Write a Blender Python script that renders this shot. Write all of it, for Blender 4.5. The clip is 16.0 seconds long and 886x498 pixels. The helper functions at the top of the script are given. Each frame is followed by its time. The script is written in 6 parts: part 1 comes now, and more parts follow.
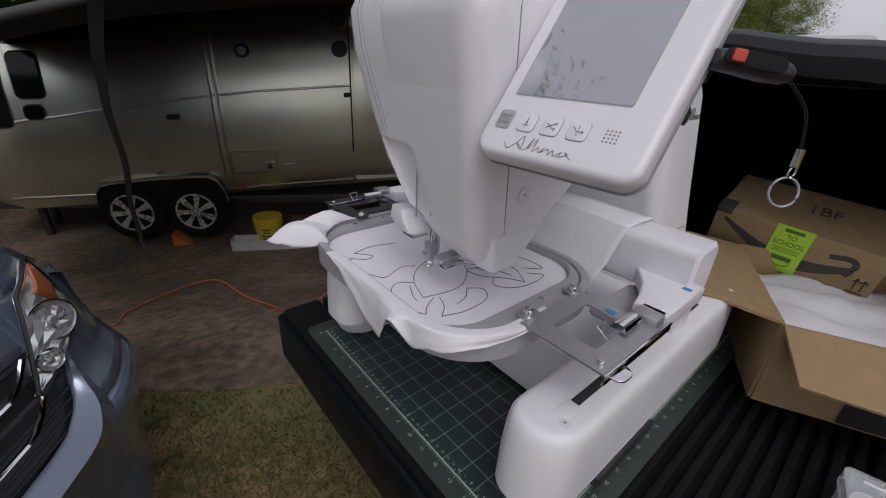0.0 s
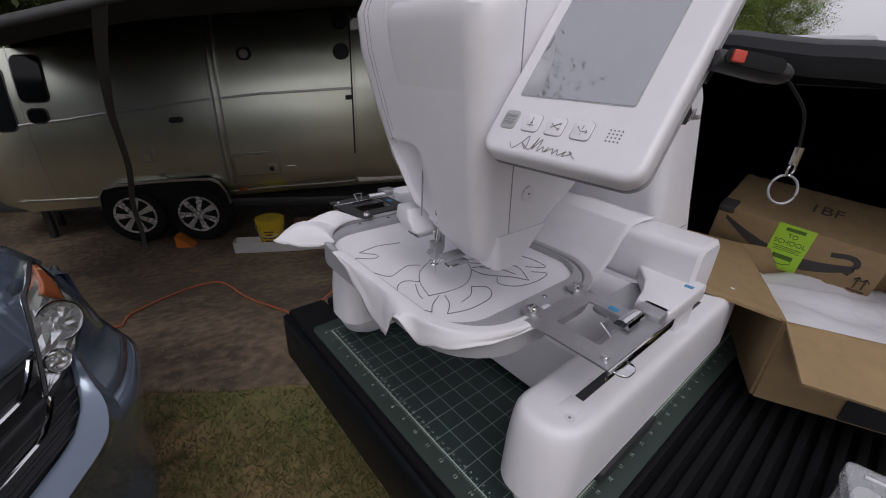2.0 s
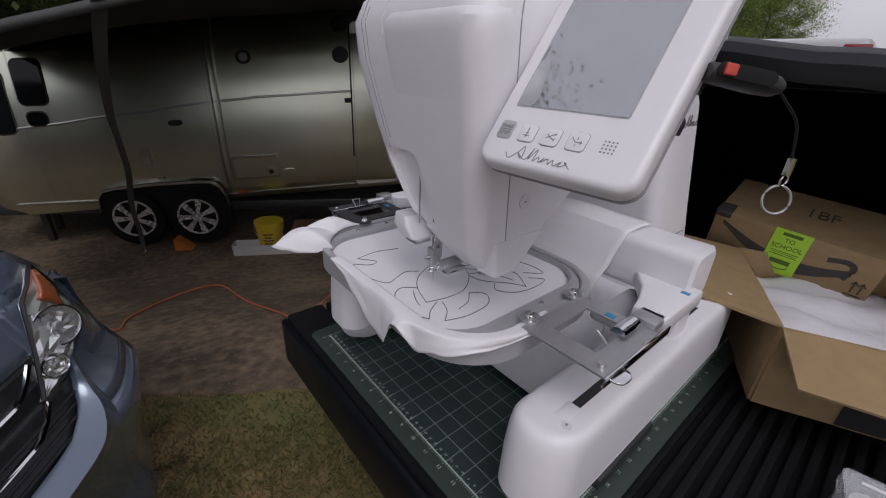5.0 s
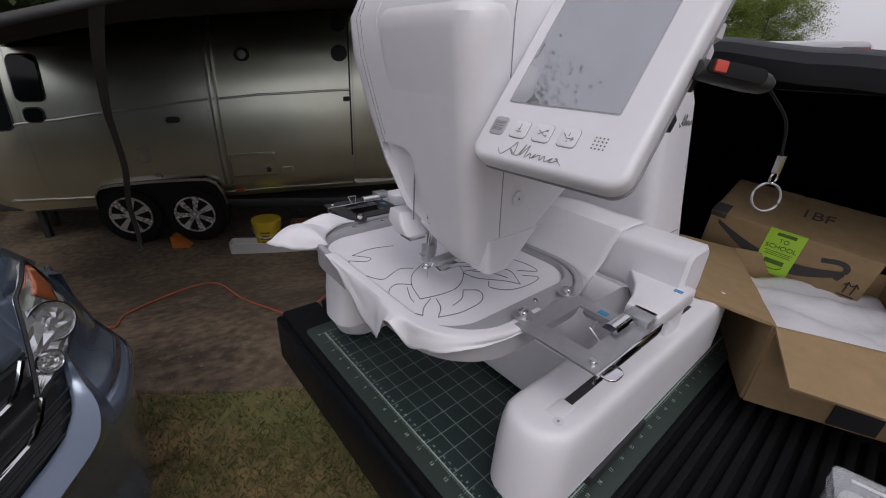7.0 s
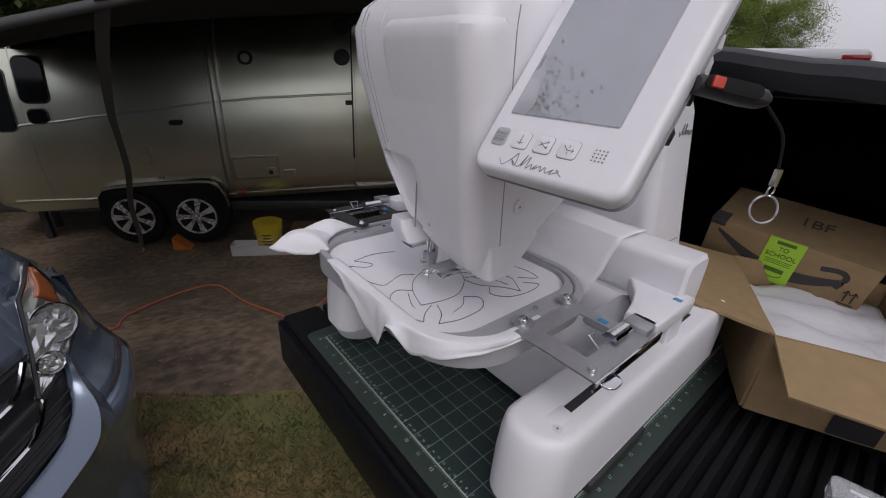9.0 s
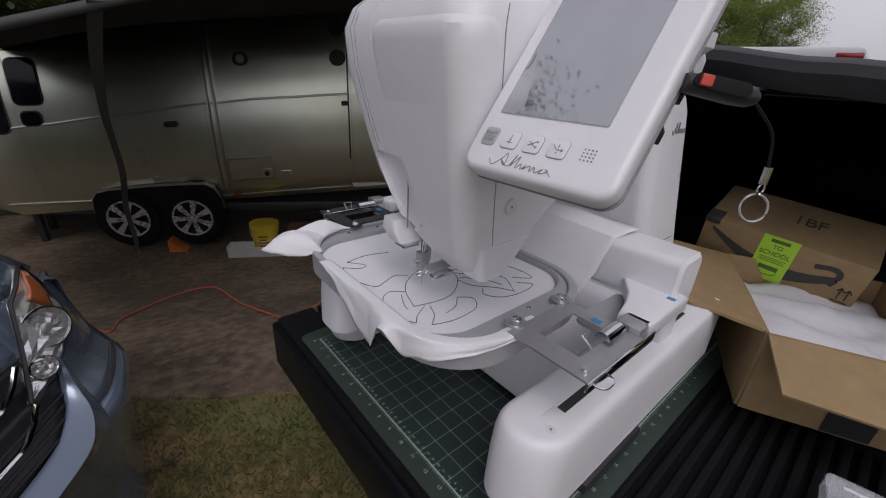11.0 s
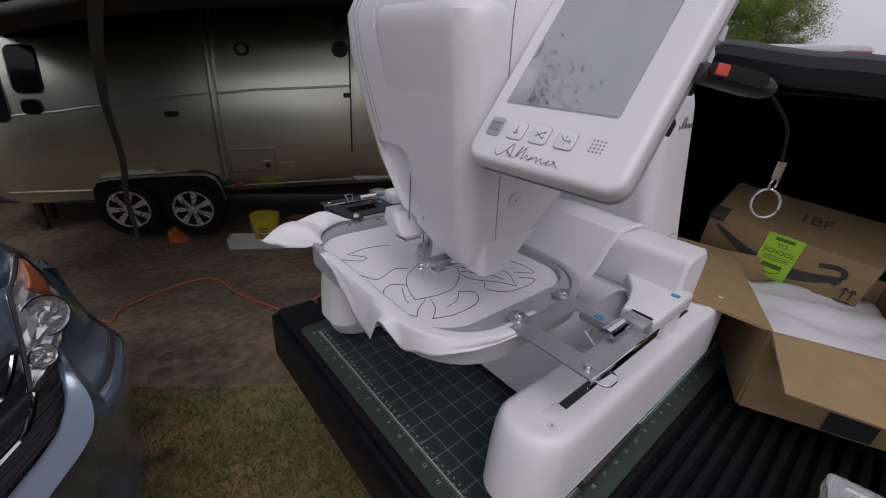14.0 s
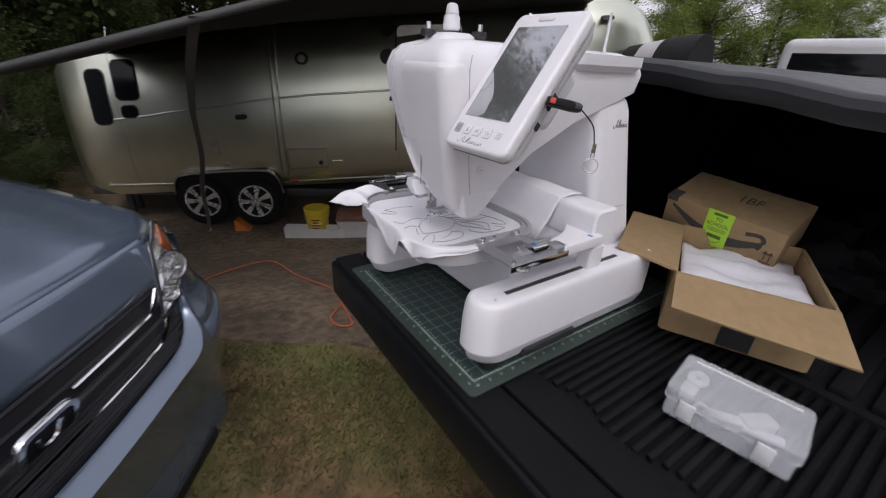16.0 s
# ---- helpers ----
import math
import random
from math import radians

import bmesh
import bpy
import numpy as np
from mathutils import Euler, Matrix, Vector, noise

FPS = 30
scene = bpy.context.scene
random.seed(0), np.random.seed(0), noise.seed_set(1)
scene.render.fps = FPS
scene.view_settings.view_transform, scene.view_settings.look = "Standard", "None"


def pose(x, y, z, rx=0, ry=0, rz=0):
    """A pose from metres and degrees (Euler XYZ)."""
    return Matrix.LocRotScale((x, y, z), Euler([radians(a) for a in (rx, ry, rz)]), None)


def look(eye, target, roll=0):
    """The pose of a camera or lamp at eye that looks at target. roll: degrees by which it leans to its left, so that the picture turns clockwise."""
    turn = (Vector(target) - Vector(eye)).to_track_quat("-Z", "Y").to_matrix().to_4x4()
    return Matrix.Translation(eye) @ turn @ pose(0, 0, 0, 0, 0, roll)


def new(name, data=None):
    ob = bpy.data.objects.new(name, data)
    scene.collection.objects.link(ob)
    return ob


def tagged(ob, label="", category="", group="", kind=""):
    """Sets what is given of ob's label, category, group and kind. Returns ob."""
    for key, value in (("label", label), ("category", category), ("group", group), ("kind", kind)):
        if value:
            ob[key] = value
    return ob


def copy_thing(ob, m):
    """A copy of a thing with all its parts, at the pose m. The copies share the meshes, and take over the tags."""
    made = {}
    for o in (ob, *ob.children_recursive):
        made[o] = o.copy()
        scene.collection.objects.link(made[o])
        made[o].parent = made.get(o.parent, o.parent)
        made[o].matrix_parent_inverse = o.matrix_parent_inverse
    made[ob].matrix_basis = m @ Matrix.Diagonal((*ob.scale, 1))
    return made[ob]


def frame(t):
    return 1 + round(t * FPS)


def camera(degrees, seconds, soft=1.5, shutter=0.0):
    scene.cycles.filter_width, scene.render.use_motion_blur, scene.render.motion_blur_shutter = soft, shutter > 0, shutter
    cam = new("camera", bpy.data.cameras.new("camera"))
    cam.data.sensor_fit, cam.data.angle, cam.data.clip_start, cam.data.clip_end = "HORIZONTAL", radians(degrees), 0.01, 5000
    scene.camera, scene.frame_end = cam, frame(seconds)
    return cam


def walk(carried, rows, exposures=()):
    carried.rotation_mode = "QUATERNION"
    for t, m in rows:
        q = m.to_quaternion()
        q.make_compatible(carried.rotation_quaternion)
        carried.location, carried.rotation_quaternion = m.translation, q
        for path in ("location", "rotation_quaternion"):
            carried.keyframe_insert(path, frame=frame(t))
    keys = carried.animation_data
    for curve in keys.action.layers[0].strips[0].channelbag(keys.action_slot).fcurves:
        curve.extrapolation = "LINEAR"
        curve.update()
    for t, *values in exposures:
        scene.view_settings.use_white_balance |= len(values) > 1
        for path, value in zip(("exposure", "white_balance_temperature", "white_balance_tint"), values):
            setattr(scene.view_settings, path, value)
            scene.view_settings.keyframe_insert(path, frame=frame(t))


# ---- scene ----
cam = camera(96.0, 16.0, soft=1.1, shutter=0.3)
PATH = [
    (0, (-0.22, -0.105, 1.281), (0.976, 1.256, 0.434), 3.1),
    (0.5, (-0.224, -0.11, 1.28), (0.963, 1.259, 0.432), 2.9),
    (1, (-0.225, -0.113, 1.281), (0.967, 1.254, 0.438), 2.3),
    (1.5, (-0.228, -0.109, 1.283), (0.965, 1.259, 0.442), 2.7),
    (2, (-0.228, -0.108, 1.281), (0.965, 1.26, 0.441), 2.8),
    (2.5, (-0.227, -0.109, 1.28), (0.968, 1.252, 0.432), 2.8),
    (3, (-0.228, -0.108, 1.281), (0.964, 1.257, 0.435), 3.1),
    (3.5, (-0.229, -0.108, 1.28), (0.962, 1.255, 0.429), 3.4),
    (4, (-0.226, -0.108, 1.284), (0.968, 1.257, 0.441), 2.8),
    (6.5, (-0.227, -0.112, 1.287), (0.977, 1.257, 0.464), 3.1),
    (7, (-0.224, -0.113, 1.284), (0.981, 1.25, 0.453), 3.3),
    (7.5, (-0.227, -0.111, 1.286), (0.978, 1.255, 0.46), 3.8),
    (8, (-0.227, -0.112, 1.285), (0.975, 1.255, 0.458), 3.5),
    (8.5, (-0.228, -0.114, 1.287), (0.977, 1.256, 0.467), 3.6),
    (9, (-0.226, -0.114, 1.289), (0.98, 1.257, 0.474), 3.7),
    (11.5, (-0.219, -0.116, 1.289), (0.998, 1.246, 0.475), 3.4),
    (12, (-0.218, -0.116, 1.288), (1.002, 1.244, 0.474), 3.5),
    (12.5, (-0.22, -0.115, 1.287), (0.992, 1.247, 0.464), 3.8),
    (13, (-0.22, -0.114, 1.285), (0.985, 1.246, 0.449), 4.2),
    (13.5, (-0.219, -0.114, 1.288), (0.99, 1.249, 0.462), 3.9),
    (14, (-0.218, -0.111, 1.285), (0.989, 1.244, 0.446), 4.2),
    (14.5, (-0.218, -0.11, 1.285), (0.986, 1.246, 0.44), 4.5),
    (15, (-0.217, -0.116, 1.282), (0.985, 1.221, 0.407), 5.1),
    (15.3, (-0.239, -0.154, 1.279), (0.934, 1.19, 0.375), 4.6),
    (15.5, (-0.263, -0.185, 1.299), (0.876, 1.232, 0.464), 3.7),
    (15.7, (-0.295, -0.249, 1.318), (0.815, 1.218, 0.533), 3.4),
    (15.9, (-0.314, -0.329, 1.323), (0.764, 1.131, 0.482), 3.5),
    (16, (-0.337, -0.372, 1.328), (0.705, 1.109, 0.479), 3.0),
]
walk(cam, [(t, look(eye, aim, roll)) for t, eye, aim, roll in PATH], exposures=((0.0, 0.28, 6360, 13), (8.5, 0.31, 6360, 13), (12.5, 0.22, 6360, 13), (15.0, 0.20, 6360, 13), (15.5, 0.32, 6360, 13), (16.0, 0.70, 6360, 13)))

# ---- world and light: overcast afternoon ----
world = bpy.data.worlds.new("overcast_sky")
scene.world = world
world.use_nodes = True
wn, wl = world.node_tree.nodes, world.node_tree.links
wn.clear()
sky = wn.new("ShaderNodeTexSky")
sky.sky_type, sky.sun_disc = "NISHITA", False
sky.sun_elevation, sky.sun_rotation = radians(52), radians(200)
sky.air_density, sky.dust_density, sky.ozone_density = 1.0, 5.0, 1.0
grey = wn.new("ShaderNodeHueSaturation")
grey.inputs["Saturation"].default_value = 0.25
cloud = wn.new("ShaderNodeTexNoise")
cloud.inputs["Scale"].default_value, cloud.inputs["Detail"].default_value = 2.2, 5.0
veil = wn.new("ShaderNodeMixRGB")
veil.blend_type, veil.inputs["Fac"].default_value = "MULTIPLY", 0.35
wout, wbg = wn.new("ShaderNodeOutputWorld"), wn.new("ShaderNodeBackground")
wbg.inputs["Strength"].default_value = 0.20
wl.new(sky.outputs[0], grey.inputs["Color"])
wl.new(cloud.outputs["Fac"], veil.inputs[2])
overcast = wn.new("ShaderNodeMixRGB")
overcast.inputs["Fac"].default_value, overcast.inputs[2].default_value = 0.72, (3.04, 2.93, 3.16, 1)
wl.new(grey.outputs[0], overcast.inputs[1])
wl.new(overcast.outputs[0], veil.inputs[1])
wl.new(veil.outputs[0], wbg.inputs["Color"])
wl.new(wbg.outputs[0], wout.inputs["Surface"])
sun = new("sun", bpy.data.lights.new("sun", "SUN"))
sun.data.energy, sun.data.angle, sun.data.color = 0.3, radians(25), (1.0, 0.97, 0.93)
sun.matrix_world = look((-3.0, -6.0, 9.5), (0, 0, 0))

# ---- materials ----


def material(name, colour, rough=0.5, metal=0.0, vary=0.12, scale=40.0, bump=0.0, coarse=0.1, coat=0.0, alpha=None, glass=0.0, emit=0.0, bump_scale=None, per_piece=0.0, spec=0.5):
    """A surface with grain and larger stains; scales are per metre."""
    m = bpy.data.materials.new(name)
    m.use_nodes = True
    n, l = m.node_tree.nodes, m.node_tree.links
    b = n["Principled BSDF"]
    b.inputs["Roughness"].default_value, b.inputs["Metallic"].default_value = rough, metal
    b.inputs["Coat Weight"].default_value = coat
    b.inputs["Specular IOR Level"].default_value = spec
    b.inputs["Coat Roughness"].default_value = 0.08
    b.inputs["Transmission Weight"].default_value = glass
    tc = n.new("ShaderNodeTexCoord")
    fine, big = n.new("ShaderNodeTexNoise"), n.new("ShaderNodeTexNoise")
    fine.inputs["Scale"].default_value, fine.inputs["Detail"].default_value = scale, 6
    big.inputs["Scale"].default_value, big.inputs["Detail"].default_value = scale * coarse, 4
    l.new(tc.outputs["Object"], fine.inputs["Vector"])
    l.new(tc.outputs["Object"], big.inputs["Vector"])
    add = n.new("ShaderNodeMath")
    add.operation = "ADD"
    l.new(fine.outputs["Fac"], add.inputs[0])
    l.new(big.outputs["Fac"], add.inputs[1])
    span = n.new("ShaderNodeMapRange")
    span.inputs[1].default_value, span.inputs[2].default_value = 0.6, 1.4
    span.inputs[3].default_value, span.inputs[4].default_value = 1 - vary, 1 + vary
    l.new(add.outputs[0], span.inputs[0])
    mul = n.new("ShaderNodeVectorMath")
    mul.operation = "SCALE"
    mul.inputs[0].default_value = colour
    l.new(span.outputs[0], mul.inputs["Scale"])
    last = mul.outputs[0]
    if per_piece:
        info = n.new("ShaderNodeObjectInfo")
        sp = n.new("ShaderNodeMapRange")
        sp.inputs[3].default_value, sp.inputs[4].default_value = 1 - per_piece, 1 + per_piece
        l.new(info.outputs["Random"], sp.inputs[0])
        m2 = n.new("ShaderNodeVectorMath")
        m2.operation = "SCALE"
        l.new(last, m2.inputs[0])
        l.new(sp.outputs[0], m2.inputs["Scale"])
        last = m2.outputs[0]
    l.new(last, b.inputs["Base Color"])
    rr = n.new("ShaderNodeMapRange")
    rr.inputs[1].default_value, rr.inputs[2].default_value = 0.6, 1.4
    rr.inputs[3].default_value, rr.inputs[4].default_value = max(0.0, rough * 0.85), min(1.0, rough * 1.15)
    l.new(add.outputs[0], rr.inputs[0])
    l.new(rr.outputs[0], b.inputs["Roughness"])
    if bump:
        bn, bt = n.new("ShaderNodeBump"), n.new("ShaderNodeTexNoise")
        bt.inputs["Scale"].default_value, bt.inputs["Detail"].default_value = bump_scale or scale * 3, 4
        bn.inputs["Strength"].default_value, bn.inputs["Distance"].default_value = bump, 0.004
        l.new(tc.outputs["Object"], bt.inputs["Vector"])
        l.new(bt.outputs["Fac"], bn.inputs["Height"])
        l.new(bn.outputs[0], b.inputs["Normal"])
    if alpha is not None:
        b.inputs["Alpha"].default_value = alpha
    if emit:
        b.inputs["Emission Color"].default_value = (*colour, 1)
        b.inputs["Emission Strength"].default_value = emit
    return m


WHITE = material("white_plastic", (0.80, 0.79, 0.83), 0.32, vary=0.025, scale=60, bump=0.02, bump_scale=900)
WHITE_SATIN = material("white_satin_plastic", (0.74, 0.73, 0.77), 0.45, vary=0.03, scale=60)
GREY_PLASTIC = material("grey_hoop_plastic", (0.36, 0.36, 0.38), 0.45, vary=0.06, scale=80, bump=0.03)
DARK_PLASTIC = material("dark_plastic", (0.03, 0.03, 0.032), 0.5, vary=0.2, scale=70)
SEAM = material("seam_shadow_gap", (0.30, 0.30, 0.32), 0.7, vary=0.1)
LABEL_GREY = material("printed_grey", (0.20, 0.19, 0.19), 0.5, vary=0.05)
BUTTON_GREY = material("button_grey", (0.42, 0.43, 0.45), 0.4, vary=0.04)
STEEL = material("brushed_steel", (0.46, 0.46, 0.48), 0.36, 0.7, vary=0.1, scale=120, bump=0.03)
CHROME = material("chrome", (0.75, 0.75, 0.77), 0.08, 1.0, vary=0.05)
LCD = material("lcd_glass", (0.46, 0.47, 0.50), 0.04, 0.8, vary=0.05, coat=1.0)
CLOTH = material("white_stabiliser_cloth", (0.80, 0.79, 0.83), 0.85, vary=0.03, scale=300, bump=0.15, bump_scale=1500)
THREAD = material("dark_thread", (0.05, 0.05, 0.055), 0.7)
BLUE_STICKER = material("blue_sticker", (0.03, 0.25, 0.50), 0.4)
RUBBER = material("black_rubber", (0.012, 0.012, 0.013), 0.7, vary=0.25, scale=30, bump=0.1, spec=0.2)
MAT_GREEN = material("cutting_mat_green", (0.025, 0.041, 0.040), 0.42, vary=0.10, scale=120, bump=0.06, bump_scale=2200)
MAT_EDGE = material("cutting_mat_border", (0.032, 0.048, 0.041), 0.42, vary=0.12, scale=60, bump=0.05, bump_scale=2200)
MAT_PRINT = material("mat_print", (0.42, 0.52, 0.46), 0.5, vary=0.15, scale=300)
MAT_PRINT_THIN = material("mat_print_faint", (0.20, 0.27, 0.24), 0.5, vary=0.15, scale=300)
LINER = material("black_bed_liner", (0.0085, 0.0085, 0.0100), 0.66, vary=0.3, scale=60, bump=0.35, bump_scale=500, spec=0.12)
TRUCK_RAIL = material("truck_rail_black", (0.006, 0.007, 0.009), 0.35, vary=0.2, scale=30, bump=0.05, spec=0.2)
COVER = material("black_vinyl_cover", (0.016, 0.018, 0.022), 0.42, vary=0.15, scale=25, bump=0.12, bump_scale=700, spec=0.4)
CARD = material("corrugated_cardboard", (0.30, 0.205, 0.105), 0.8, vary=0.20, scale=50, bump=0.1, bump_scale=400)
CARD_DARK = material("card_printing_black", (0.05, 0.045, 0.045), 0.7, vary=0.1)
CARD_EDGE = material("cardboard_edge", (0.50, 0.35, 0.20), 0.9, vary=0.2, scale=300)
LIME = material("lime_paper_label", (0.42, 0.72, 0.05), 0.5, vary=0.03)
LIME_PRINT = material("label_print", (0.08, 0.16, 0.02), 0.6)
PAPER = material("white_packing_paper", (0.78, 0.77, 0.82), 0.7, vary=0.04, scale=30, bump=0.3, bump_scale=60)
CLEAR = material("clear_plastic", (0.80, 0.82, 0.86), 0.18, vary=0.05, alpha=0.26, scale=30)
CLEAR_IN = material("stored_white_parts", (0.70, 0.70, 0.72), 0.5, vary=0.08)
RED = material("red_plastic", (0.55, 0.06, 0.04), 0.35)
CAR_PAINT = material("blue_grey_car_paint", (0.150, 0.190, 0.262), 0.24, 0.45, vary=0.06, scale=25, coat=1.0)
CAR_BLACK = material("black_grille_plastic", (0.012, 0.013, 0.016), 0.45, vary=0.2)
AMBER = material("amber_lens", (0.50, 0.13, 0.04), 0.12, vary=0.1, coat=1.0)
TUBE_GREY = material("dark_grey_tube", (0.06, 0.06, 0.06), 0.6, vary=0.15, scale=20)
LAMP_GLASS = material("headlight_reflector", (0.78, 0.80, 0.82), 0.16, 0.75, vary=0.3, scale=40, coat=1.0)
WINDSCREEN = material("dark_glass", (0.008, 0.009, 0.010), 0.08, vary=0.2, spec=0.25)
ALUMINIUM = material("polished_aluminium_skin", (0.75, 0.78, 0.66), 0.31, 1.0, vary=0.10, scale=3.0, bump=0.03, bump_scale=2.5)
ALU_TRIM = material("aluminium_trim", (0.62, 0.62, 0.60), 0.35, 1.0, vary=0.08, scale=20)
ALU_END = material("weathered_aluminium_end", (0.70, 0.69, 0.66), 0.45, 0.8, vary=0.08, scale=5)
TYRE = material("tyre_rubber", (0.014, 0.014, 0.014), 0.8, vary=0.3, scale=30, bump=0.2, spec=0.15)
ALLOY = material("alloy_wheel", (0.74, 0.74, 0.75), 0.28, 0.55, vary=0.08)
AWNING = material("dark_awning_fabric", (0.010, 0.010, 0.011), 0.85, vary=0.2, scale=20)
STRAP = material("grey_webbing_strap", (0.11, 0.11, 0.107), 0.8, vary=0.15, scale=80)
ORANGE = material("orange_plastic", (0.55, 0.16, 0.03), 0.5, vary=0.1)
ORANGE_CORD = material("orange_cord", (0.42, 0.10, 0.045), 0.6, vary=0.15)
YELLOW = material("yellow_plastic", (0.65, 0.48, 0.03), 0.45, vary=0.08)
BROWN = material("brown_wood_lid", (0.16, 0.07, 0.045), 0.7, vary=0.2)
PEBBLE = material("pale_grit", (0.15, 0.125, 0.10), 0.9, vary=0.5, scale=8)
DULL_WHITE = material("dull_white_plastic", (0.55, 0.54, 0.55), 0.55, vary=0.08, scale=15)
ASPHALT = material("old_asphalt", (0.118, 0.086, 0.058), 0.9, vary=0.50, scale=16, bump=0.35, bump_scale=120, coarse=0.10)
SOIL = material("grass_soil", (0.150, 0.098, 0.046), 0.95, vary=0.5, scale=14, bump=0.8, bump_scale=90, coarse=0.15)
GRASS = material("grass_blades", (0.115, 0.128, 0.036), 0.7, vary=0.4, scale=6, coarse=0.3)
STRAW = material("dry_grass", (0.24, 0.18, 0.09), 0.8, vary=0.3, scale=6)
BARK = material("bark", (0.075, 0.06, 0.045), 0.9, vary=0.35, scale=15, bump=0.6)
LEAF = material("spring_leaves", (0.22, 0.29, 0.070), 0.6, vary=0.45, scale=1.2, coarse=0.3)
LEAF_DARK = material("dark_leaves", (0.060, 0.085, 0.022), 0.6, vary=0.4, scale=1.2, coarse=0.3)


def thin_leaf(m, share):
    """Lets daylight through thin leaves and blades."""
    n, l = m.node_tree.nodes, m.node_tree.links
    body, out = n["Principled BSDF"], n["Material Output"]
    through_light, mix = n.new("ShaderNodeBsdfTranslucent"), n.new("ShaderNodeMixShader")
    mix.inputs[0].default_value = share
    l.new(body.inputs["Base Color"].links[0].from_socket, through_light.inputs["Color"])
    l.new(body.outputs[0], mix.inputs[1])
    l.new(through_light.outputs[0], mix.inputs[2])
    l.new(mix.outputs[0], out.inputs["Surface"])


for ground_mat in (ASPHALT, SOIL):
    for node in ground_mat.node_tree.nodes:
        if node.bl_idname == "ShaderNodeMapRange":
            node.inputs[1].default_value, node.inputs[2].default_value = 0.82, 1.18


def mossy(m, colour, scale, lo, hi):
    """Grows a second colour over a surface in soft patches."""
    n, l = m.node_tree.nodes, m.node_tree.links
    socket = n["Principled BSDF"].inputs["Base Color"]
    under_colour, tc, patch = socket.links[0].from_socket, n.new("ShaderNodeTexCoord"), n.new("ShaderNodeTexNoise")
    patch.inputs["Scale"].default_value, patch.inputs["Detail"].default_value = scale, 8
    share, mix = n.new("ShaderNodeMapRange"), n.new("ShaderNodeMixRGB")
    share.inputs[1].default_value, share.inputs[2].default_value, share.inputs[4].default_value = lo, hi, 0.85
    mix.inputs[2].default_value = (*colour, 1)
    l.new(tc.outputs["Object"], patch.inputs["Vector"])
    l.new(patch.outputs["Fac"], share.inputs[0])
    l.new(share.outputs[0], mix.inputs[0])
    l.new(under_colour, mix.inputs[1])
    l.new(mix.outputs[0], socket)


mossy(SOIL, (0.110, 0.125, 0.036), 1.3, 0.44, 0.62)
for leafy in (LEAF, LEAF_DARK, GRASS):
    thin_leaf(leafy, 0.4)
WHITE_PAINT = material("white_vehicle_paint", (0.72, 0.72, 0.74), 0.25, vary=0.04, coat=1.0)
TAIL_RED = material("tail_lamp_red", (0.45, 0.02, 0.02), 0.15, coat=1.0)

# ---- mesh helpers ----


def link(name, bm, mat, parent=None, label="", smooth=True):
    me = bpy.data.meshes.new(name)
    bmesh.ops.recalc_face_normals(bm, faces=bm.faces)
    bm.to_mesh(me)
    bm.free()
    mats = mat if isinstance(mat, (list, tuple)) else [mat]
    for one in mats:
        me.materials.append(one)
    if smooth:
        me.polygons.foreach_set("use_smooth", [True] * len(me.polygons))
        me.set_sharp_from_angle(angle=radians(35))
    ob = new(name, me)
    if parent:
        ob.parent = parent
    if label:
        ob["label"] = label
    return ob


part = link


def base(name, x, y, z, turn=0, label="", category="", group="", kind=""):
    e = new(name)
    e.empty_display_size = 0.1
    e.matrix_world = pose(x, y, z, 0, 0, turn)
    return tagged(e, label, category, group, kind)


def box(x0, x1, y0, y1, z0, z1, bevel=0.0, segments=2, bm=None, m=None):
    out = bmesh.new()
    bmesh.ops.create_cube(out, size=1)
    bmesh.ops.scale(out, vec=(x1 - x0, y1 - y0, z1 - z0), verts=out.verts)
    bmesh.ops.translate(out, vec=((x0 + x1) / 2, (y0 + y1) / 2, (z0 + z1) / 2), verts=out.verts)
    if bevel:
        bmesh.ops.bevel(out, geom=out.edges[:], offset=bevel, segments=segments, affect="EDGES", profile=0.5)
    return joined(out, bm, m)


def joined(out, bm=None, m=None):
    if m is not None:
        bmesh.ops.transform(out, matrix=m, verts=out.verts)
    if bm is None:
        return out
    me = bpy.data.meshes.new("tmp")
    out.to_mesh(me)
    out.free()
    bm.from_mesh(me)
    bpy.data.meshes.remove(me)
    return bm


def cyl(r0, r1, depth, m=None, n=24, bm=None, bevel=0.0):
    out = bmesh.new()
    bmesh.ops.create_cone(out, cap_ends=True, segments=n, radius1=r0, radius2=r1, depth=depth)
    if bevel:
        bmesh.ops.bevel(out, geom=[e for e in out.edges if not e.is_manifold or e.calc_face_angle(0) > 0.6], offset=bevel, segments=2, affect="EDGES")
    return joined(out, bm, m)


def rounded(x0, x1, y0, y1, r, n=6):
    """Outline of a rounded rectangle; r: one radius, or four from (x0, y0) round counter-clockwise."""
    rs = [r] * 4 if isinstance(r, (int, float)) else r
    out = []
    for k, (cx, cy, sx, sy) in enumerate(((x0, y0, 1, 1), (x1, y0, -1, 1), (x1, y1, -1, -1), (x0, y1, 1, -1))):
        q = rs[k]
        for i in range(n + 1):
            a = radians(180 + 90 * k + 90 * i / n)
            out.append((cx + sx * q + q * math.cos(a), cy + sy * q + q * math.sin(a)))
    return out


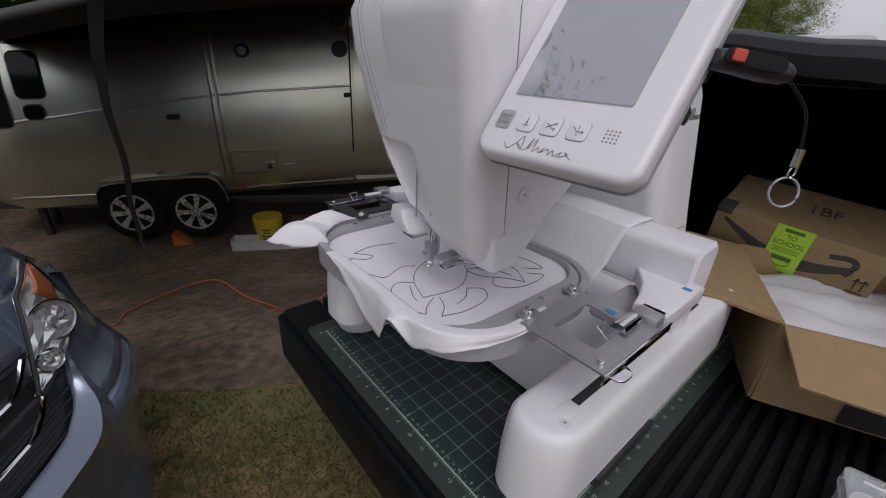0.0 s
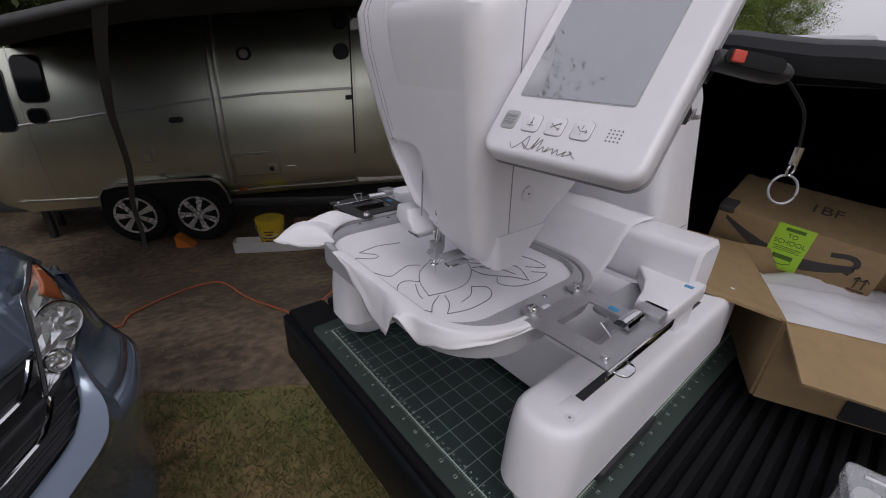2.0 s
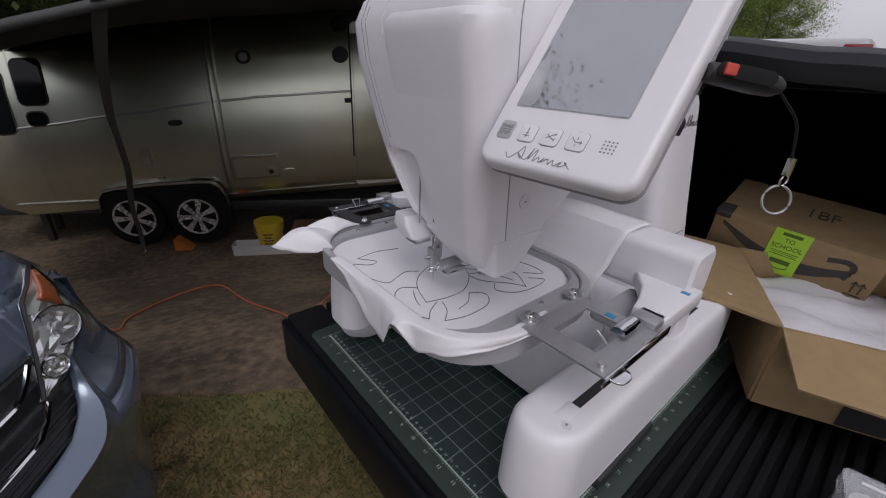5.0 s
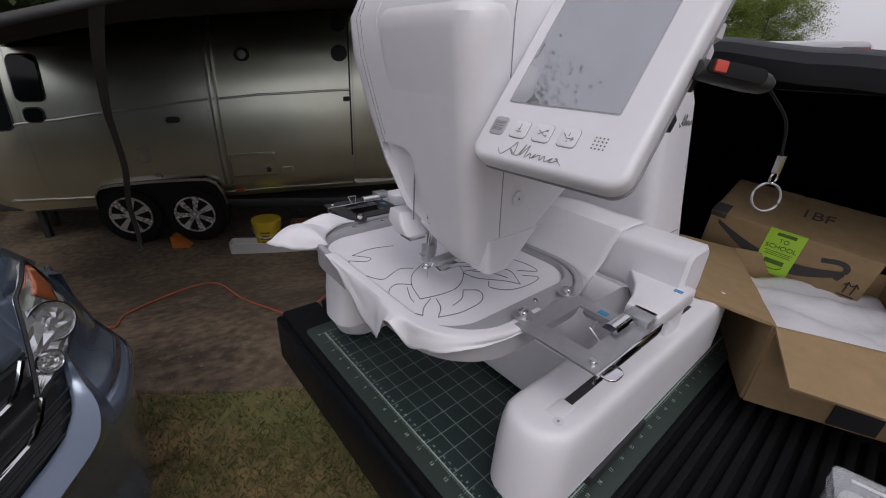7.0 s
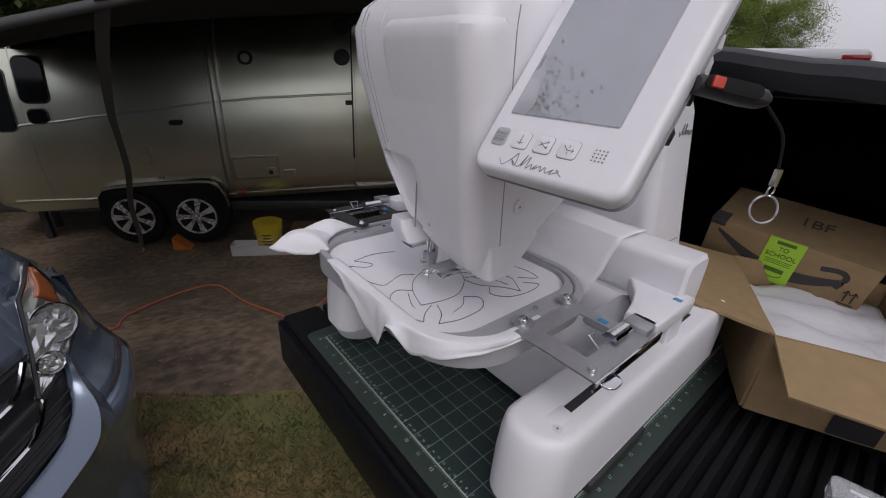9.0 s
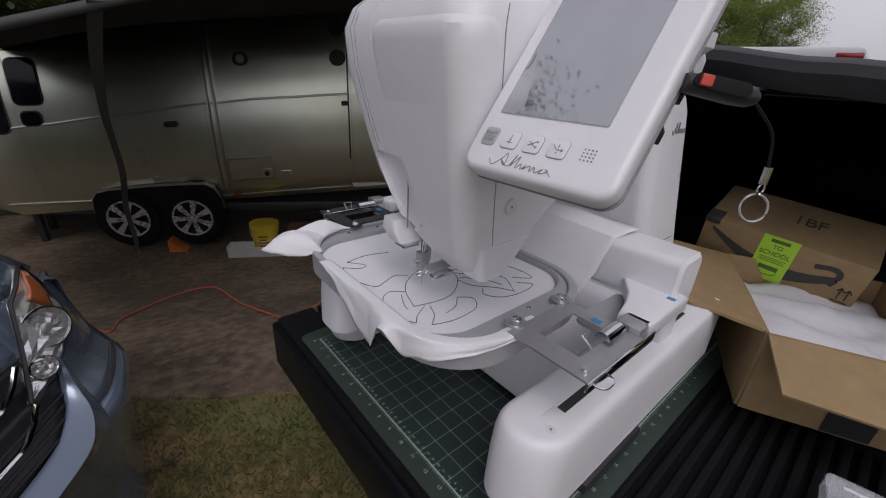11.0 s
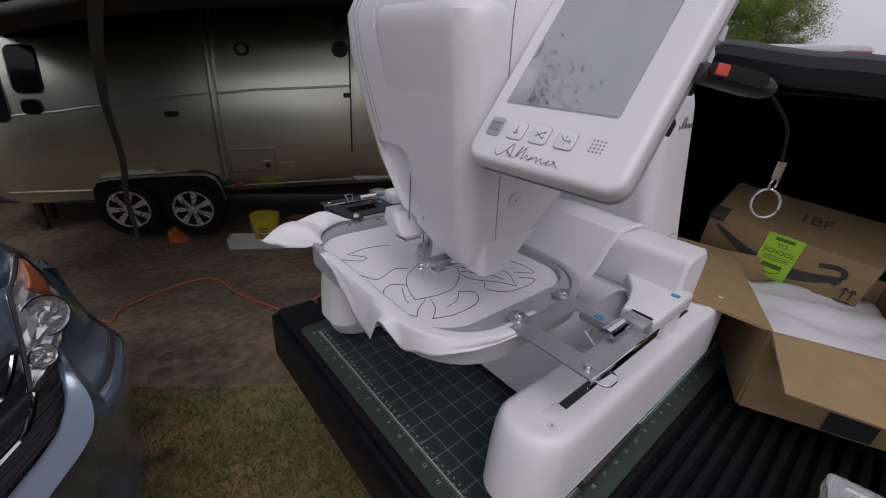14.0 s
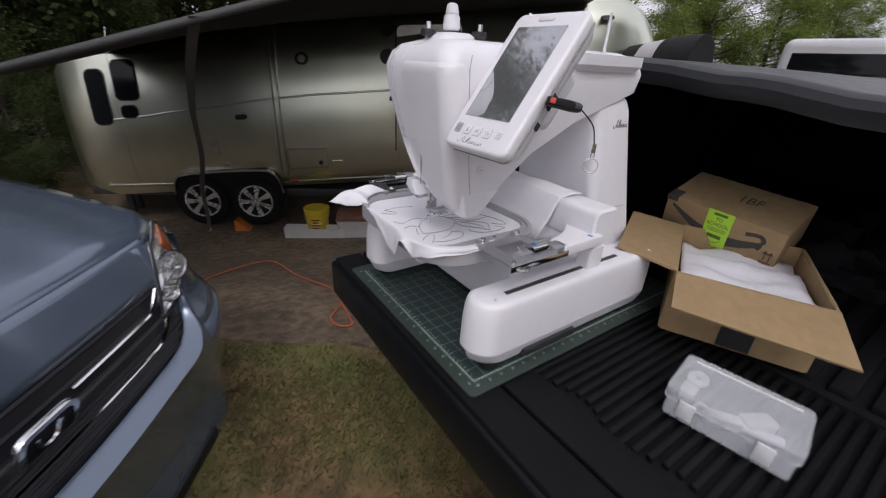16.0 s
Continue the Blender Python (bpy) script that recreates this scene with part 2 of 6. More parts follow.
def loft(rings, cap=True, bm=None, closed=True, m=None):
    """Skin through rings of equal length."""
    out = bmesh.new()
    vs = [[out.verts.new(p) for p in ring] for ring in rings]
    n = len(rings[0])
    for a, b in zip(vs, vs[1:]):
        for i in range(n if closed else n - 1):
            out.faces.new((a[i], a[(i + 1) % n], b[(i + 1) % n], b[i]))
    if cap:
        out.faces.new(vs[0][::-1])
        out.faces.new(vs[-1])
    return joined(out, bm, m)


def prism(outline, z0, z1, bevel=0.0, bm=None, m=None, segments=3):
    """Plan outline raised from z0 to z1 with a rounded top and bottom edge."""
    def ring(z, inset):
        if not inset:
            return [(x, y, z) for x, y in outline]
        pts, n, res = outline, len(outline), []
        for i in range(n):
            (ax, ay), (bx, by), (cx, cy) = pts[i - 1], pts[i], pts[(i + 1) % n]
            tx, ty = cx - ax, cy - ay
            d = math.hypot(tx, ty) or 1
            res.append((bx - ty / d * inset, by + tx / d * inset, z))
        return res
    if not bevel:
        return loft([ring(z0, 0), ring(z1, 0)], bm=bm, m=m)
    rings = [ring(z0 + bevel * (1 - math.cos(radians(90 * i / segments))), bevel * (1 - math.sin(radians(90 * i / segments)))) for i in range(segments + 1)]
    rings += [ring(z1 - bevel * (1 - math.sin(radians(90 * i / segments))), bevel * (1 - math.cos(radians(90 * i / segments)))) for i in range(segments + 1)]
    return loft(rings, bm=bm, m=m)


def tube(points, r, n=8, bm=None, m=None, closed=False):
    """A round rod along points."""
    pts = [Vector(p) for p in points]
    rings = []
    up = Vector((0, 0, 1))
    for i, p in enumerate(pts):
        if closed:
            d = pts[(i + 1) % len(pts)] - pts[i - 1]
        else:
            d = pts[min(i + 1, len(pts) - 1)] - pts[max(i - 1, 0)]
        d.normalize()
        side = d.cross(up if abs(d.z) < 0.95 else Vector((1, 0, 0))).normalized()
        top = side.cross(d)
        rad = r[i] if isinstance(r, (list, tuple)) else r
        rings.append([p + rad * (math.cos(2 * math.pi * k / n) * side + math.sin(2 * math.pi * k / n) * top) for k in range(n)])
    if closed:
        rings.append(rings[0])
    return loft(rings, cap=not closed, bm=bm, m=m)


def smooth_path(pts, steps=6):
    """Catmull-Rom through points."""
    p = [Vector(q) for q in pts]
    p = [2 * p[0] - p[1]] + p + [2 * p[-1] - p[-2]]
    out = []
    for i in range(1, len(p) - 2):
        for k in range(steps):
            t = k / steps
            a, b, c, d = p[i - 1], p[i], p[i + 1], p[i + 2]
            out.append(0.5 * (2 * b + (c - a) * t + (2 * a - 5 * b + 4 * c - d) * t * t + (3 * b - a - 3 * c + d) * t ** 3))
    out.append(p[-2])
    return out


def lettering(name, text, size, m, mat, parent, depth=0.0003, label=""):
    cu = bpy.data.curves.new(name, "FONT")
    cu.body, cu.size, cu.extrude, cu.align_x, cu.align_y = text, size, depth, "CENTER", "CENTER"
    tmp = bpy.data.objects.new(name, cu)
    scene.collection.objects.link(tmp)
    me = bpy.data.meshes.new_from_object(tmp.evaluated_get(bpy.context.evaluated_depsgraph_get()))
    bpy.data.objects.remove(tmp)
    me.materials.append(mat)
    ob = new(name, me)
    ob.parent = parent
    ob.matrix_local = m
    if label:
        ob["label"] = label
    return ob

# ---- ground ----


def smoothstep(a, b, v):
    t = max(0.0, min(1.0, (v - a) / (b - a)))
    return t * t * (3 - 2 * t)


def keyed(keys, v):
    """Smooth value of (at, value) keys."""
    for (a, p), (b, q) in zip(keys, keys[1:]):
        if v <= b:
            return p + (q - p) * smoothstep(a, b, v)
    return keys[-1][1]


def height(x, y):
    """The yard falls gently from the truck towards the caravan."""
    return -0.64 * smoothstep(0.9, 4.6, y + 0.35 * x) + 0.012 * noise.noise((x * 0.9, y * 0.9, 3.0))


def spaced(lo, hi, fine_lo, fine_hi, step, far):
    v, out = lo, []
    while v < hi:
        out.append(v)
        inside = fine_lo <= v <= fine_hi
        gap = 0 if inside else min(abs(v - fine_lo), abs(v - fine_hi))
        v += min(far, step + gap * 0.25)
    return out + [hi]


def sheet(name, xs, ys, lift, mat, keep=None):
    verts, faces, index = [], [], {}
    for j, y in enumerate(ys):
        for i, x in enumerate(xs):
            index[i, j] = len(verts)
            verts.append((x, y, height(x, y) + lift))
    for j in range(len(ys) - 1):
        for i in range(len(xs) - 1):
            if keep is None or keep((xs[i] + xs[i + 1]) / 2, (ys[j] + ys[j + 1]) / 2):
                faces.append((index[i, j], index[i + 1, j], index[i + 1, j + 1], index[i, j + 1]))
    me = bpy.data.meshes.new(name)
    me.from_pydata(verts, [], faces)
    me.materials.append(mat)
    me.polygons.foreach_set("use_smooth", [True] * len(me.polygons))
    return new(name, me)


tagged(sheet("ground", spaced(-400, 400, -4, 4, 0.16, 60), spaced(-400, 400, -2, 6, 0.16, 60), 0.0, SOIL),
       "patchy lawn soil running out to the woods", "ground", kind="structure")


def verge(x):
    """Where lawn meets driveway."""
    return 1.40 - 0.98 * x + 0.06 * math.sin(5 * x) + 0.05 * noise.noise((x * 3, 1.0, 0.0))


verts, faces = [], []
xs = spaced(-9, 14, -2, 3, 0.05, 1.0)
for j in range(61):
    for x in xs:
        y0 = verge(max(-2.5, min(2.2, x)))
        y = y0 + (6.8 - y0) * (j / 60) ** 1.6
        verts.append((x, y, height(x, y) + 0.012 - (0.02 if j == 0 else 0.0)))
for j in range(60):
    for i in range(len(xs) - 1):
        a = j * len(xs) + i
        faces.append((a, a + 1, a + 1 + len(xs), a + len(xs)))
me = bpy.data.meshes.new("driveway")
me.from_pydata(verts, [], faces)
me.materials.append(ASPHALT)
me.polygons.foreach_set("use_smooth", [True] * len(me.polygons))
tagged(new("driveway", me), "cracked old asphalt driveway with pale stains", "driveway", kind="structure")

# grit and crumbs lying on the drive
rnd = random.Random(21)
verts, faces = [], []
for _ in range(1700):
    x = rnd.uniform(-1.4, 1.6)
    y = verge(x) + 0.02 + 2.4 * rnd.random() ** 1.7
    r = 0.0025 + 0.007 * rnd.random() ** 3
    z, a, n = height(x, y) + 0.012, rnd.uniform(0, 6.28), len(verts)
    for k in range(4):
        b = a + k * 1.57 + rnd.uniform(-0.3, 0.3)
        verts.append((x + r * math.cos(b), y + r * math.sin(b), z - 0.001))
    verts.append((x + rnd.uniform(-0.3, 0.3) * r, y + rnd.uniform(-0.3, 0.3) * r, z + r * rnd.uniform(0.4, 0.9)))
    faces += [(n + k, n + (k + 1) % 4, n + 4) for k in range(4)]
me = bpy.data.meshes.new("drive_grit")
me.from_pydata(verts, [], faces)
me.materials.append(PEBBLE)
tagged(new("drive_grit", me), "pale grit scattered over the old asphalt", "grit", kind="stuff")


def blades(name, count, x0, x1, y0, y1, tall, mat, label, seed, gate):
    rnd = random.Random(seed)
    verts, faces = [], []
    for _ in range(count):
        x, y = rnd.uniform(x0, x1), rnd.uniform(y0, y1)
        if not gate(x, y, rnd):
            continue
        z = height(x, y)
        a, h, w = rnd.uniform(0, 6.28), tall * rnd.uniform(0.4, 1.3), rnd.uniform(0.0007, 0.0017)
        lean = rnd.uniform(0.2, 1.0) * h
        b = rnd.uniform(0, 6.28)
        n = len(verts)
        dx, dy = w * math.cos(a), w * math.sin(a)
        verts += [(x - dx, y - dy, z), (x + dx, y + dy, z), (x + dx * 0.7 + 0.4 * lean * math.cos(b), y + dy * 0.7 + 0.4 * lean * math.sin(b), z + 0.6 * h),
                  (x + lean * math.cos(b), y + lean * math.sin(b), z + h * 0.9)]
        faces += [(n, n + 1, n + 2), (n, n + 2, n + 3)]
    me = bpy.data.meshes.new(name)
    me.from_pydata(verts, [], faces)
    me.materials.append(mat)
    return tagged(new(name, me), label, "grass", kind="stuff")


def on_lawn(x, y, rnd):
    d = verge(x) - y
    return d > -0.05 + 0.1 * rnd.random() and 1.4 * noise.noise((x * 1.7, y * 1.7, 0)) + 0.35 * noise.noise((x * 9, y * 9, 5)) > rnd.uniform(-0.45, 0.40)


blades("lawn_grass", 150000, -1.6, 1.6, -0.4, 2.6, 0.021, GRASS, "short sparse green lawn grass beside the driveway", 3, on_lawn)
blades("dry_lawn_grass", 16000, -1.6, 1.6, -0.4, 2.6, 0.03, STRAW, "dry straw lying in the sparse lawn", 4, lambda x, y, r: verge(x) - y > -0.03 and r.random() < 0.7)


# ---- pickup truck bed with the tailgate down ----
BED = 0.856
truck = base("pickup_truck", 0.5, -0.2, 0, label="black pickup truck with tailgate down and ribbed liner", category="truck")


def under(p):
    p.matrix_parent_inverse = p.parent.matrix_world.inverted()
    return p


def tp(name, bm, mat, parent=None, label="", smooth=True):
    """A part given in world coordinates."""
    bpy.context.view_layer.update()
    return under(link(name, bm, mat, parent or truck, label, smooth))


FAR, NEAR = 0.545, -1.10
gate = tp("tailgate", box(-0.034, 0.50, NEAR, FAR, BED - 0.100, BED - 0.014, 0.012, 3), LINER, label="open tailgate with black liner")
bm = box(-0.034, 0.036, NEAR, FAR, BED - 0.016, BED - 0.001, 0.006, 2)
tp("tailgate_lip", bm, LINER)
bm = box(0.043, 0.115, NEAR, FAR, BED - 0.016, BED - 0.003, 0.004, 2)
tp("liner_edge", bm, LINER)
bm = bmesh.new()
y = NEAR + 0.03
while y < FAR - 0.03:
    box(0.125 + 0.012 * math.sin(40 * y), 0.485, y, y + 0.0105, BED - 0.014, BED - 0.004, 0.003, 2, bm)
    y += 0.0185
tp("tailgate_rib", bm, LINER)
tp("outer_skin", box(-0.044, -0.028, NEAR - 0.01, FAR + 0.006, BED - 0.105, BED - 0.010, 0.007, 3), TRUCK_RAIL)
tp("bumper", box(0.50, 0.66, NEAR - 0.05, FAR + 0.03, 0.42, 0.60, 0.03, 3), TRUCK_RAIL)
tp("bed_floor", box(0.51, 2.45, NEAR, FAR, BED - 0.09, BED - 0.014, 0.004), LINER)
bm = bmesh.new()
y = NEAR + 0.03
while y < FAR - 0.03:
    box(0.53, 2.40, y, y + 0.034, BED - 0.018, BED - 0.001, 0.003, 2, bm)
    y += 0.055
tp("bed_rib", bm, LINER)
for nm, ya, yb in (("far_bed_wall", FAR, FAR + 0.10), ("near_bed_wall", NEAR - 0.10, NEAR)):
    bm = box(0.62, 2.60, ya, yb, 0.45, 1.296, 0.015, 2)
    tp(nm, bm, LINER)
    ring = [(math.cos(a) * 0.085, math.sin(a) * 0.030) for a in [2 * math.pi * k / 20 for k in range(20)]]
    rail = [[(x, (ya + yb) / 2 + u, 1.285 + v) for u, v in ring] for x in (0.60, 0.64, 1.2, 2.0, 2.62)]
    tp("bed_rail", loft(rail), TRUCK_RAIL)
tp("bulkhead", box(2.45, 2.55, NEAR - 0.1, FAR + 0.1, 0.45, 1.27, 0.02), LINER)
COVER_TOP = ((NEAR - 0.12, 1.332), (-0.60, 1.308), (-0.22, 1.312), (0.0, 1.338), (0.18, 1.356), (0.35, 1.365), (FAR + 0.12, 1.362))
sections = []
for k in range(37):
    y = NEAR - 0.12 + (FAR - NEAR + 0.24) * k / 36
    z = keyed(COVER_TOP, y) + 0.002 * noise.noise((0.0, y * 6, 2.0))
    sections.append([(x, y, z + dz) for x, dz in ((0.604, -0.052), (0.594, -0.040), (0.590, -0.024), (0.596, -0.009), (0.612, -0.001), (0.66, 0.0), (1.5, 0.002), (2.58, -0.002), (2.58, -0.016), (0.68, -0.016), (0.64, -0.020), (0.622, -0.050))])
tp("bed_cover", loft(sections), COVER, label="black vinyl bed cover with a rolled edge")
tp("cab", box(2.62, 4.3, NEAR - 0.05, FAR + 0.05, 0.45, 1.36, 0.06, 3), TRUCK_RAIL)
for x in (1.55, 3.9):
    for y in (NEAR + 0.02, FAR - 0.02):
        tp("wheel", cyl(0.40, 0.40, 0.25, pose(x, y, 0.40, 90), 32, bevel=0.04), TYRE)

# ---- trees ----


def tree(name, label, tall, spread, clumps, leaves, size, mat, seed, low=0.35):
    rnd = random.Random(seed)
    t = base(name, 0, 0, 0, label=label, category="tree", group="woods round the yard")
    bm = bmesh.new()
    top = Vector((rnd.uniform(-0.4, 0.4), rnd.uniform(-0.4, 0.4), tall * 0.92))
    trunk = [(0, 0, -0.5), (0.05, 0, tall * 0.2), (top.x * 0.4, top.y * 0.5, tall * 0.5), tuple(top)]
    pts = smooth_path(trunk, 5)
    tube(pts, [0.022 * tall * (1 - 0.92 * k / (len(pts) - 1)) for k in range(len(pts))], 10, bm)
    tips = []
    for k in range(clumps):
        s = low + (0.97 - low) * (k + rnd.random()) / clumps
        start = Vector((top.x * s, top.y * s, tall * s * 0.92))
        a = rnd.uniform(0, 6.28)
        reach = spread * (1 - 0.75 * abs(s - 0.5)) * rnd.uniform(0.35, 1.05)
        end = start + Vector((reach * math.cos(a), reach * math.sin(a), reach * rnd.uniform(0.1, 0.7)))
        mid = (start + end) / 2 + Vector((0, 0, -0.06 * reach))
        tube([start, mid, end], [0.006 * tall * (1.1 - s), 0.004 * tall * (1.1 - s), 0.012], 5, bm)
        tips += [(end, rnd.uniform(0.5, 1.0)), ((mid + end) / 2, rnd.uniform(0.4, 0.8))]
    part("trunk", bm, BARK, t)
    verts, faces = [], []
    for c, r in tips:
        for _ in range(leaves):
            d = Vector((rnd.gauss(0, 1), rnd.gauss(0, 1), rnd.gauss(0, 0.75)))
            p = c + d * (0.42 * r * spread / 3)
            u = Vector((rnd.gauss(0, 1), rnd.gauss(0, 1), rnd.gauss(0, 0.6))).normalized() * size * rnd.uniform(0.6, 1.4)
            v = u.cross(Vector((rnd.gauss(0, 1), rnd.gauss(0, 1), rnd.gauss(0, 1)))).normalized() * size * 0.55
            n = len(verts)
            verts += [p - u, p + v, p + u, p - v]
            faces.append((n, n + 1, n + 2, n + 3))
    me = bpy.data.meshes.new("crown")
    me.from_pydata(verts, [], faces)
    me.materials.append(mat)
    crown = new("crown", me)
    crown.parent = t
    return t


t1 = tree("broadleaf_tree", "tall spring-green broadleaf tree behind the yard", 11.0, 3.4, 56, 760, 0.042, LEAF, 11)
t2 = tree("broadleaf_tree", "dense dark-leaved tree at the wood's edge", 9.5, 3.8, 56, 520, 0.050, LEAF_DARK, 12, 0.15)
# Trees at (6, -6) and (9, -4.5) are unseen, added to block sky light.
PLACES = [(t1, -7.5, 9.5, 1.0), (t2, -5.0, 11.5, 1.15), (t1, -2.0, 12.5, 1.1), (t2, 1.5, 13.0, 1.2), (t1, 4.8, 12.0, 1.05), (t2, 8.0, 11.0, 0.9),
          (t1, 13.3, 4.6, 0.50), (t1, 12.0, 5.6, 0.55), (t1, 10.5, 8.0, 0.8), (t2, 45.0, 1.0, 0.45), (t2, -1.8, 9.6, 1.40), (t2, 2.6, 10.5, 1.0), (t2, -4.2, 8.3, 0.6), (t2, -6.6, 8.0, 0.62), (t1, -1.2, 9.6, 0.8), (t2, -10.0, 6.0, 1.1), (t1, -26.0, 2.0, 0.6), (t2, -24.0, -16.0, 0.6), (t1, -2.0, -11.0, 1.0),
          (t2, 6.0, -12.0, 0.95), (t2, 6.0, -6.0, 1.1), (t2, 9.0, -4.5, 1.1), (t2, -1.95, 7.0, 0.22), (t2, -2.4, 8.2, 0.34), (t2, -1.2, 9.0, 0.36), (t2, -3.0, 9.6, 0.45), (t2, -2.15, 6.3, 0.17), (t2, 0.2, 9.6, 0.42), (t2, -1.7, 10.6, 0.5), (t1, 15.0, 3.9, 0.42), (t2, -3.6, 10.0, 0.8), (t2, -8.6, 12.5, 1.1), (t1, 15.0, 15.0, 0.8), (t2, 9.8, 14.0, 0.95), (t1, 26.0, 14.0, 0.8)]
first = {t1: True, t2: True}
rnd = random.Random(5)
for src, x, y, s in PLACES:
    m = pose(x, y, height(x, y) - 0.1, 0, 0, rnd.uniform(0, 360))
    if first[src]:
        src.matrix_basis, first[src] = m @ Matrix.Scale(s, 4), False
    else:
        c = copy_thing(src, m)
        c.scale = (s, s, s)

# ---- aluminium travel trailer ----
TRAILER = pose(0.147, 4.826, -0.64, 0, 0, -28)
trailer = base("travel_trailer", 0, 0, 0, label="polished riveted aluminium travel trailer under its awning", category="trailer")
trailer.matrix_world = TRAILER
LEAN_T = radians(4.2)
L0, L1, WIDE = -1.80, 5.35, 2.45
SIDE = [(0.10, 0.46), (0.03, 0.60), (-0.015, 0.9), (-0.02, 1.25), (0.0, 1.6), (0.05, 1.95), (0.15, 2.22), (0.36, 2.46), (0.75, 2.60)]


def tilt(p):
    """The body stands a little nose-up on its wheels."""
    return (p[0], p[1], p[2] + math.tan(LEAN_T) * (p[0] - 0.05))


def shell(x, grow=0.0):
    """Body section at x: full in the middle, drawn in towards the rounded ends."""
    e = max(0.0, (L0 + 0.6 - x) / 0.6, (x - L1 + 1.2) / 1.2)
    k = math.sqrt(max(0.0, 1 - min(1.0, e) ** 2.3))
    pts = SIDE + [(WIDE - y, z) for y, z in reversed(SIDE)]
    cy, cz = WIDE / 2, 0.46
    ring = []
    for y, z in pts:
        kz = 0.55 + 0.45 * k
        if z > 1.95:
            z = 1.95 + (z - 1.95) * min(1.0, max(0.25, (x + 1.9) / 4.2))
        ring.append(tilt((x, cy + (y - cy) * (0.45 + 0.55 * k) - (grow if y < cy else -grow), cz + (z - cz) * kz)))
    return ring


xs = [L0, L0 + 0.03, L0 + 0.1, L0 + 0.2, L0 + 0.35, L0 + 0.55, L0 + 0.8, L0 + 1.1] + [-0.6 + 0.3 * k for k in range(16)] + [L1 - 1.2, L1 - 0.9, L1 - 0.6, L1 - 0.4, L1 - 0.22, L1 - 0.1, L1 - 0.03, L1]
rings = []
for x in sorted(set(round(v, 3) for v in xs)):
    ring = []
    coarse = shell(x)
    for a, b in zip(coarse, coarse[1:]):
        ring += [tuple(Vector(a).lerp(Vector(b), k / 3)) for k in range(3)]
    ring.append(coarse[-1])
    rings.append(ring)
part("body", loft(rings), ALUMINIUM, trailer)


def wall_y(z):
    """Depth of the side skin at a height."""
    for (ya, za), (yb, zb) in zip(SIDE, SIDE[1:]):
        if za <= z <= zb:
            return ya + (yb - ya) * (z - za) / (zb - za)
    return 0.0


def plate(name, s0, s1, z0, z1, proud, mat, parent=None, r=0.02, label=""):
    """A rounded panel lying on the trailer's side."""
    rings = []
    out = rounded(s0, s1, z0, z1, min(r, (s1 - s0) / 2.01, (z1 - z0) / 2.01), 5)
    for d, inset in ((0.0, 0.0), (proud * 0.7, 0.0), (proud, 0.004)):
        cx, cz = (s0 + s1) / 2, (z0 + z1) / 2
        ring = []
        for s, z in out:
            s2, z2 = s + (cx - s) * inset / max(0.02, (s1 - s0) / 2), z + (cz - z) * inset / max(0.02, (z1 - z0) / 2)
            ring.append(tilt((s2, wall_y(z2) - d - 0.001, z2)))
        rings.append(ring)
    return part(name, loft(rings), mat, parent or trailer, label)


def strip(name, pts, w, proud, mat, label=""):
    """A moulding along (s, z) points on the side, swept in one piece."""
    rings = []
    for k, (sa, za) in enumerate(pts):
        (s0, z0), (s1, z1) = pts[max(k - 1, 0)], pts[min(k + 1, len(pts) - 1)]
        d = Vector((s1 - s0, z1 - z0)).normalized()
        nx, nz = -d.y * w / 2, d.x * w / 2
        rings.append([tilt((sa + q * nx, wall_y(za + q * nz) - o, za + q * nz)) for q, o in ((1, -0.004), (1, proud * 0.8), (0.6, proud), (-0.6, proud), (-1, proud * 0.8), (-1, -0.004))])
    return part(name, loft(rings), mat, trailer, label)


BELT = ((-1.3, 1.29), (-0.9, 1.325), (-0.1, 1.395), (0.6, 1.468), (1.2, 1.50), (2.0, 1.515), (4.4, 1.53))
strip("belt_moulding", [(v, keyed(BELT, v)) for v in [-1.15 + 0.25 * k for k in range(13)] + [1.985]], 0.022, 0.010, ALU_TRIM)
strip("rub_rail", [(-1.3 + 0.5 * k, 0.585 - 0.02 * k) for k in range(5)] + [(1.0, 0.515), (1.5, 0.512), (1.98, 0.51)], 0.026, 0.016, ALU_TRIM)
for s in (-0.95, 0.62, 2.02, 3.4, 4.15):
    strip("panel_seam", [(s, 0.62), (s, 0.9), (s, 1.25), (s, 1.6), (s, 1.95), (s, 2.2)], 0.007, 0.003, ALU_TRIM)
for s0, z0, z1 in ((0.66, 0.62, 2.25), (0.72, 0.62, 2.25)):
    strip("awning_arm", [(s0, z0), (s0, 0.9), (s0, 1.25), (s0, 1.6), (s0, 1.95), (s0, z1)], 0.022, 0.05, ALU_TRIM)
# rivets along the seams
bm = bmesh.new()
for s in (0.60, 2.02, 3.4):
    for k in range(40):
        z = 0.64 + 0.038 * k
        for ds in (-0.012, 0.012):
            p = tilt((s + ds, wall_y(z) - 0.006, z))
            cyl(0.004, 0.002, 0.004, Matrix.Translation(p) @ pose(0, 0, 0, 90), 6, bm)
part("rivets", bm, ALU_TRIM, trailer)["kind"] = "stuff"
w = plate("window", -1.21, -1.01, 1.26, 1.82, 0.010, TUBE_GREY, r=0.07, label="tall dark rounded end window")
plate("pane", -1.20, -1.02, 1.27, 1.81, 0.016, WINDSCREEN, w, r=0.06)
w = plate("window", -0.94, -0.70, 1.50, 1.90, 0.010, TUBE_GREY, r=0.06)
plate("pane", -0.93, -0.71, 1.51, 1.89, 0.016, WINDSCREEN, w, r=0.05)
w = plate("window", -0.92, -0.75, 1.32, 1.46, 0.010, TUBE_GREY, r=0.05)
